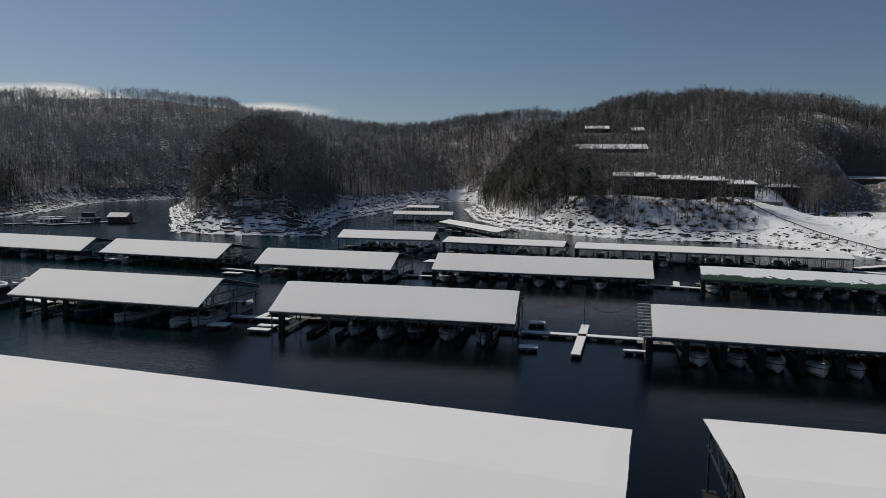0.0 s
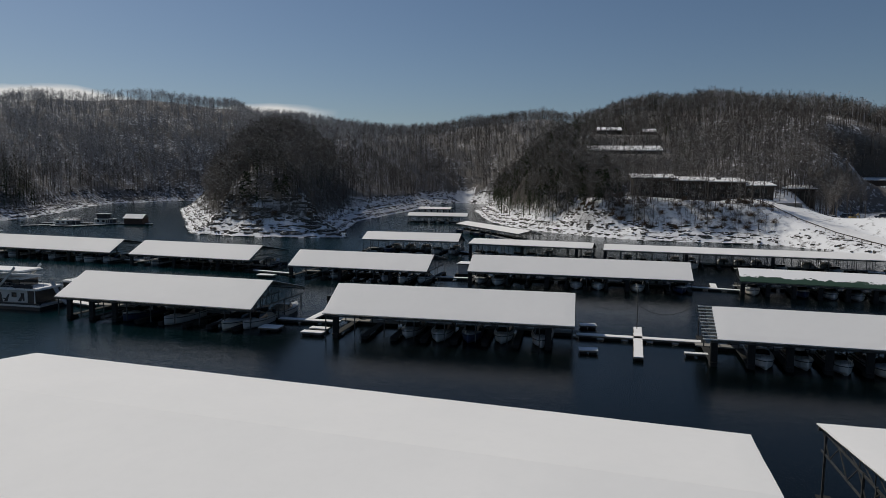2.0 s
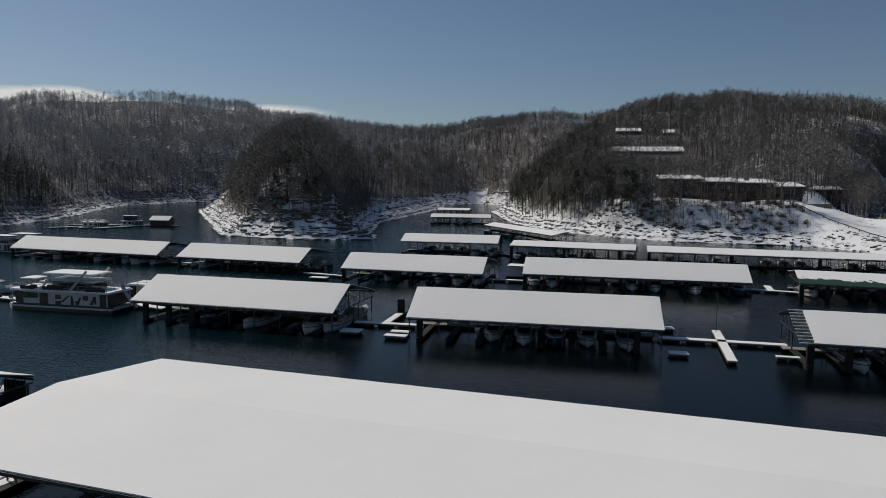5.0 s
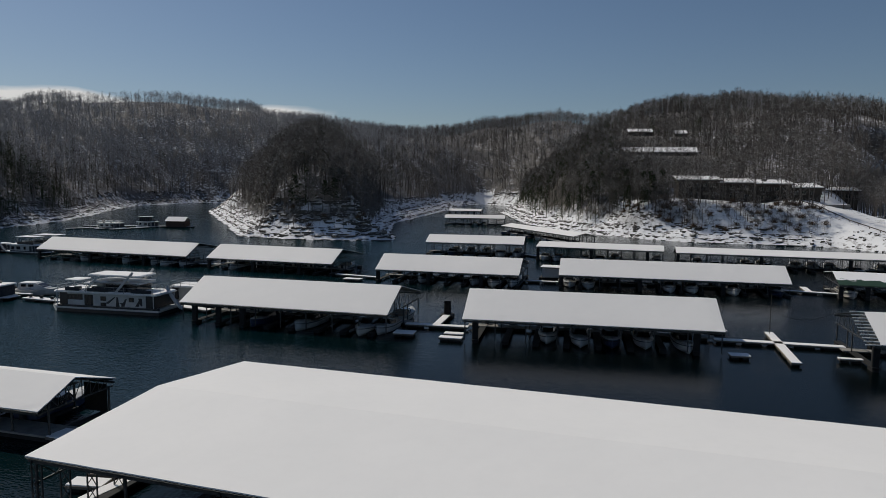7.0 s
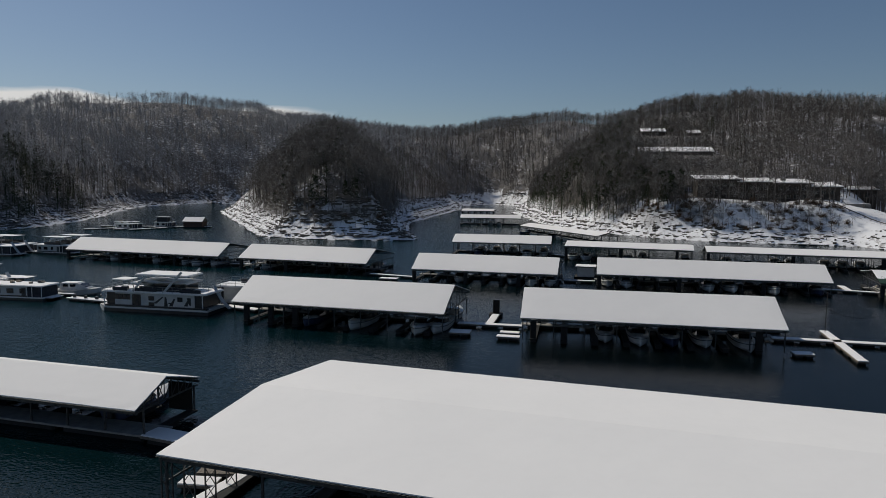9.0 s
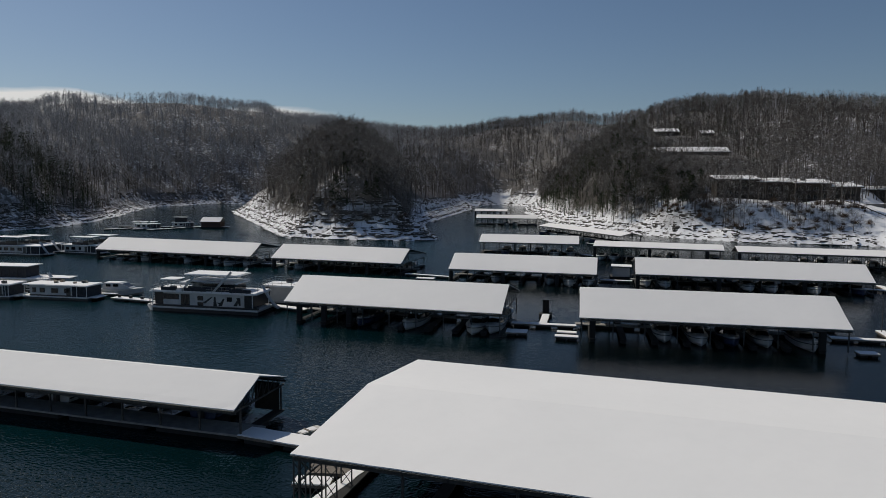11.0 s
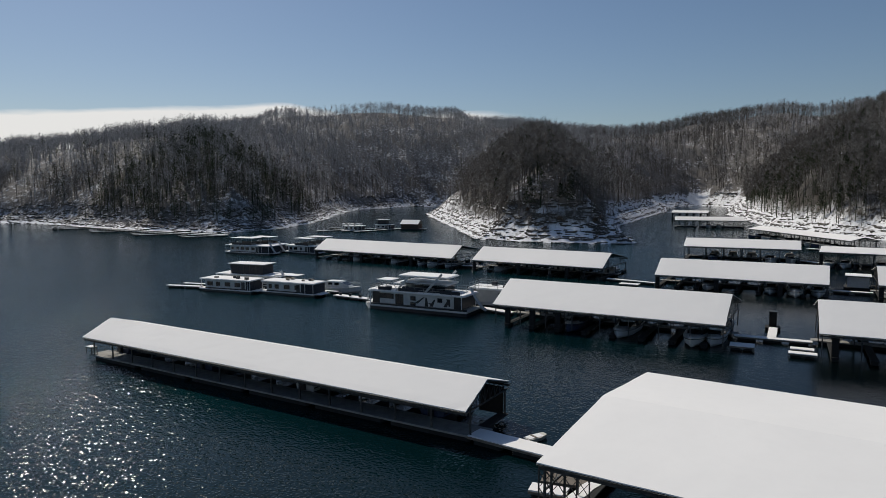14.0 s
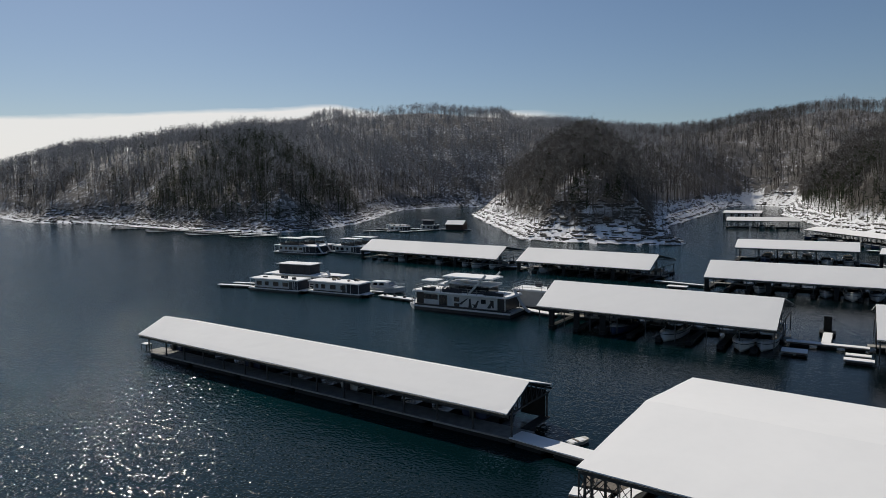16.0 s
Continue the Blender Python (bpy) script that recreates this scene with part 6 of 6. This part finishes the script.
lodge = thing("lodge", pose(17.6, 262, 0, 0, 0, 0), "long dark brown lodge stepping down the hill with snowy flat roofs", "lodge")
for x0, x1, z0, z1, y0 in ((0, 14.5, 12.5, 20.6, 0), (14.5, 27.0, 12.0, 19.7, 0.8), (27.0, 39.0, 11.0, 19.4, -0.4), (39.0, 49.0, 10.0, 18.2, 0.6)):
    wing(lodge, x0 + 0.02, x1 - 0.02, y0, y0 + 10, z0, z1, BROWN_WALL)
    for z in (z1 - 2.2, z1 - 5.2):
        hill_windows(lodge, x0 + 1.0, x1 - 0.8, y0, z, z + 1.3, 2.6, 1.5)
    part("balcony", Geo().box(x0 + 0.6, x1 - 0.6, y0 - 1.5, y0 - 0.004, z1 - 3.5, z1 - 3.3), DARK_WOOD, lodge)
part("chimney", Geo().box(30.0, 31.6, 4.0, 5.6, 19.4, 21.4, 0.1), STONE_WALL, lodge)
part("terrace", Geo().box(46.0, 57.0, -5.0, 2.5, 11.0, 12.6), STONE_WALL, lodge)
part("terrace_snow", Geo().box(46.2, 56.8, -4.8, 2.3, 12.604, 12.75), SNOW, lodge)
annex = thing("lodge_annex", pose(77.0, 286, 0, 0, 0, -8), "low brown annex with flat snowy roof beside the lodge", "building")
wing(annex, 0, 10.5, 0, 8, 10, 17.2, BROWN_WALL)
hill_windows(annex, 1, 10, 0, 14.6, 16.0, 2.6, 1.6)
for x, y, z, w, d, h, lab in ((2.5, 328, 32.4, 33, 7, 1.3, "long low hillside building with flat snowy roof"), (8.5, 379, 45.2, 12, 6, 1.6, "small hilltop cabin with flat snowy roof"), (33.0, 382, 44.7, 6, 6, 1.4, "small hilltop shed with snowy roof")):
    cabin = thing("cabin", pose(x, y, z, 0, 0, 0), lab, "cabin", "cabins on the hill")
    wing(cabin, 0, w, 0, d, -3.0, h, BROWN_WALL, 0.6, 0.34)
    hill_windows(cabin, 1.0, w - 0.8, 0, h - 1.2, h - 0.4, 3.0, 1.6)

far_block = thing("hillside_building", pose(134, 360, 0, 0, 0, -6), "dark two-tier building below the woods with snowy flat roofs", "building")
wing(far_block, 0, 60, 0, 12, 5, 14.5, DARK_WOOD)
wing(far_block, 4, 60, 14, 26, 8, 21.5, DARK_WOOD)
hill_windows(far_block, 3, 58, 0, 11.0, 12.6, 4.2, 1.8)

# the snow-covered road down to the ramp, laid on the ground
road_pts = []
for (ax, ay), (bx, by) in zip(ROAD, ROAD[1:]):
    for i in range(8):
        road_pts.append((ax + (bx - ax) * i / 8, ay + (by - ay) * i / 8))
road_pts.append(ROAD[-1])
rv, rf = [], []
for n, (x, y) in enumerate(road_pts):
    (ax, ay), (bx, by) = road_pts[max(0, n - 1)], road_pts[min(len(road_pts) - 1, n + 1)]
    d = Vector((bx - ax, by - ay)).normalized()
    side = Vector((-d.y, d.x))
    z = height(x, y) + 0.12
    for k, dz in ((-6.4, -2.0), (-5.2, 0), (5.2, 0), (6.4, -2.0)):
        rv.append((x + side.x * k, y + side.y * k, z + dz))
for n in range(len(road_pts) - 1):
    for k in range(3):
        rf.append((4 * n + k, 4 * n + k + 1, 4 * n + k + 5, 4 * n + k + 4))
structure("road", Geo().add(rv, [tuple(reversed(f)) for f in rf]), SNOW, "snow-covered lane running down to the water")
rail = thing("guard_rail", pose(0, 0, 0), "low dark guard rail along the snowy lane", "guard rail")
prev = None
for n in range(0, len(road_pts), 2):
    x, y, z = rv[4 * n + 1] if rv[4 * n + 1][0] < rv[4 * n + 2][0] else rv[4 * n + 2]
    part("post", Geo().box(x - 0.08, x + 0.08, y - 0.08, y + 0.08, z - 0.6, z + 0.75), DARK_WOOD, rail)
    if prev:
        part("beam", Geo().beam((*prev[:2], prev[2] + 0.6), (x, y, z + 0.6), 0.08, 0.28), DARK_WOOD, rail)
    prev = (x, y, z)


def street_pole(x, y, tall):
    p = thing("utility_pole", pose(x, y, height(x, y) - 0.3), "tall grey wooden utility pole beside the lane", "pole", "poles by the lane")
    part("shaft", Geo().tube((0, 0, 0), (0, 0, tall), 0.15, 0.10, 7), DARK_WOOD, p)
    part("crossarm", Geo().box(-0.8, 0.8, -0.06, 0.06, tall - 0.8, tall - 0.65), DARK_WOOD, p)


for x, y, tall in ((72.0, 256, 7.0), (92, 262, 8.5), (100, 270, 8.5)):
    street_pole(x, y, tall)


def vehicle(m, paint, label, pickup=True):
    car = thing("pickup_truck" if pickup else "car", m, label, "car", "parked vehicles")
    part("body", Geo().loft([[(-2.6, -0.9, 0.45), (-2.6, 0.9, 0.45), (-2.6, 0.85, 1.05), (-2.6, -0.85, 1.05)], [(2.6, -0.9, 0.45), (2.6, 0.9, 0.45), (2.6, 0.85, 0.98), (2.6, -0.85, 0.98)]]), paint, car)
    x0, x1 = (-0.5, 1.2) if pickup else (-1.9, 1.0)
    part("cab", Geo().loft([[(x0 - 0.25, -0.85, 1.02), (x1 + 0.5, -0.85, 1.0), (x1 + 0.5, 0.85, 1.0), (x0 - 0.25, 0.85, 1.02)], [(x0, -0.7, 1.7), (x1, -0.7, 1.7), (x1, 0.7, 1.7), (x0, 0.7, 1.7)]]), GLASS, car)
    part("roof", Geo().box(x0, x1, -0.72, 0.72, 1.704, 1.76, 0.1), paint, car)
    part("roof_snow", Geo().box(x0 + 0.05, x1 - 0.05, -0.66, 0.66, 1.764, 1.85, 0.1), SNOW, car)
    for x in (-1.7, 1.65):
        for y in (-0.86, 0.86):
            w = part("wheel", Geo().tube((x, y - 0.11, 0.36), (x, y + 0.11, 0.36), 0.36, n=14), RUBBER, car)
            part("rim", Geo().tube((x, y - 0.125, 0.36), (x, y + 0.125, 0.36), 0.2, n=10), GALVANISED, w)
    return car


for x, y, turn, paint, lab, pick in ((114, 290, 15, TRUCK_PAINT, "dark pickup truck parked on the snowy lot", True), (84, 256, -30, BLACK_TRIM, "dark car parked under bare trees", False), (100, 285, 0, TRUCK_PAINT, "dark car parked at the back of the lot", False)):
    vehicle(pose(x, y, height(x, y) + 0.05, 0, 0, turn), paint, lab, pick)
digger = thing("small_excavator", pose(93, 262, height(93, 262) + 0.05, 0, 0, 20), "small ochre machine standing by the lane", "machine")
part("track", Geo().box(-1.2, 1.2, -0.9, -0.5, 0, 0.6, 0.2), RUBBER, digger)
part("track", Geo().box(-1.2, 1.2, 0.5, 0.9, 0, 0.6, 0.2), RUBBER, digger)
part("body", Geo().box(-1.3, 0.9, -0.85, 0.85, 0.604, 1.5, 0.25), YELLOW_PAINT, digger)
part("cab", Geo().box(-0.4, 0.7, -0.7, 0.2, 1.504, 2.5, 0.1), GLASS, digger)
part("boom", Geo().beam((0.9, 0.4, 1.3), (2.4, 0.4, 2.5), 0.25, 0.3).beam((2.4, 0.4, 2.5), (3.1, 0.4, 0.9), 0.22, 0.26), YELLOW_PAINT, digger)
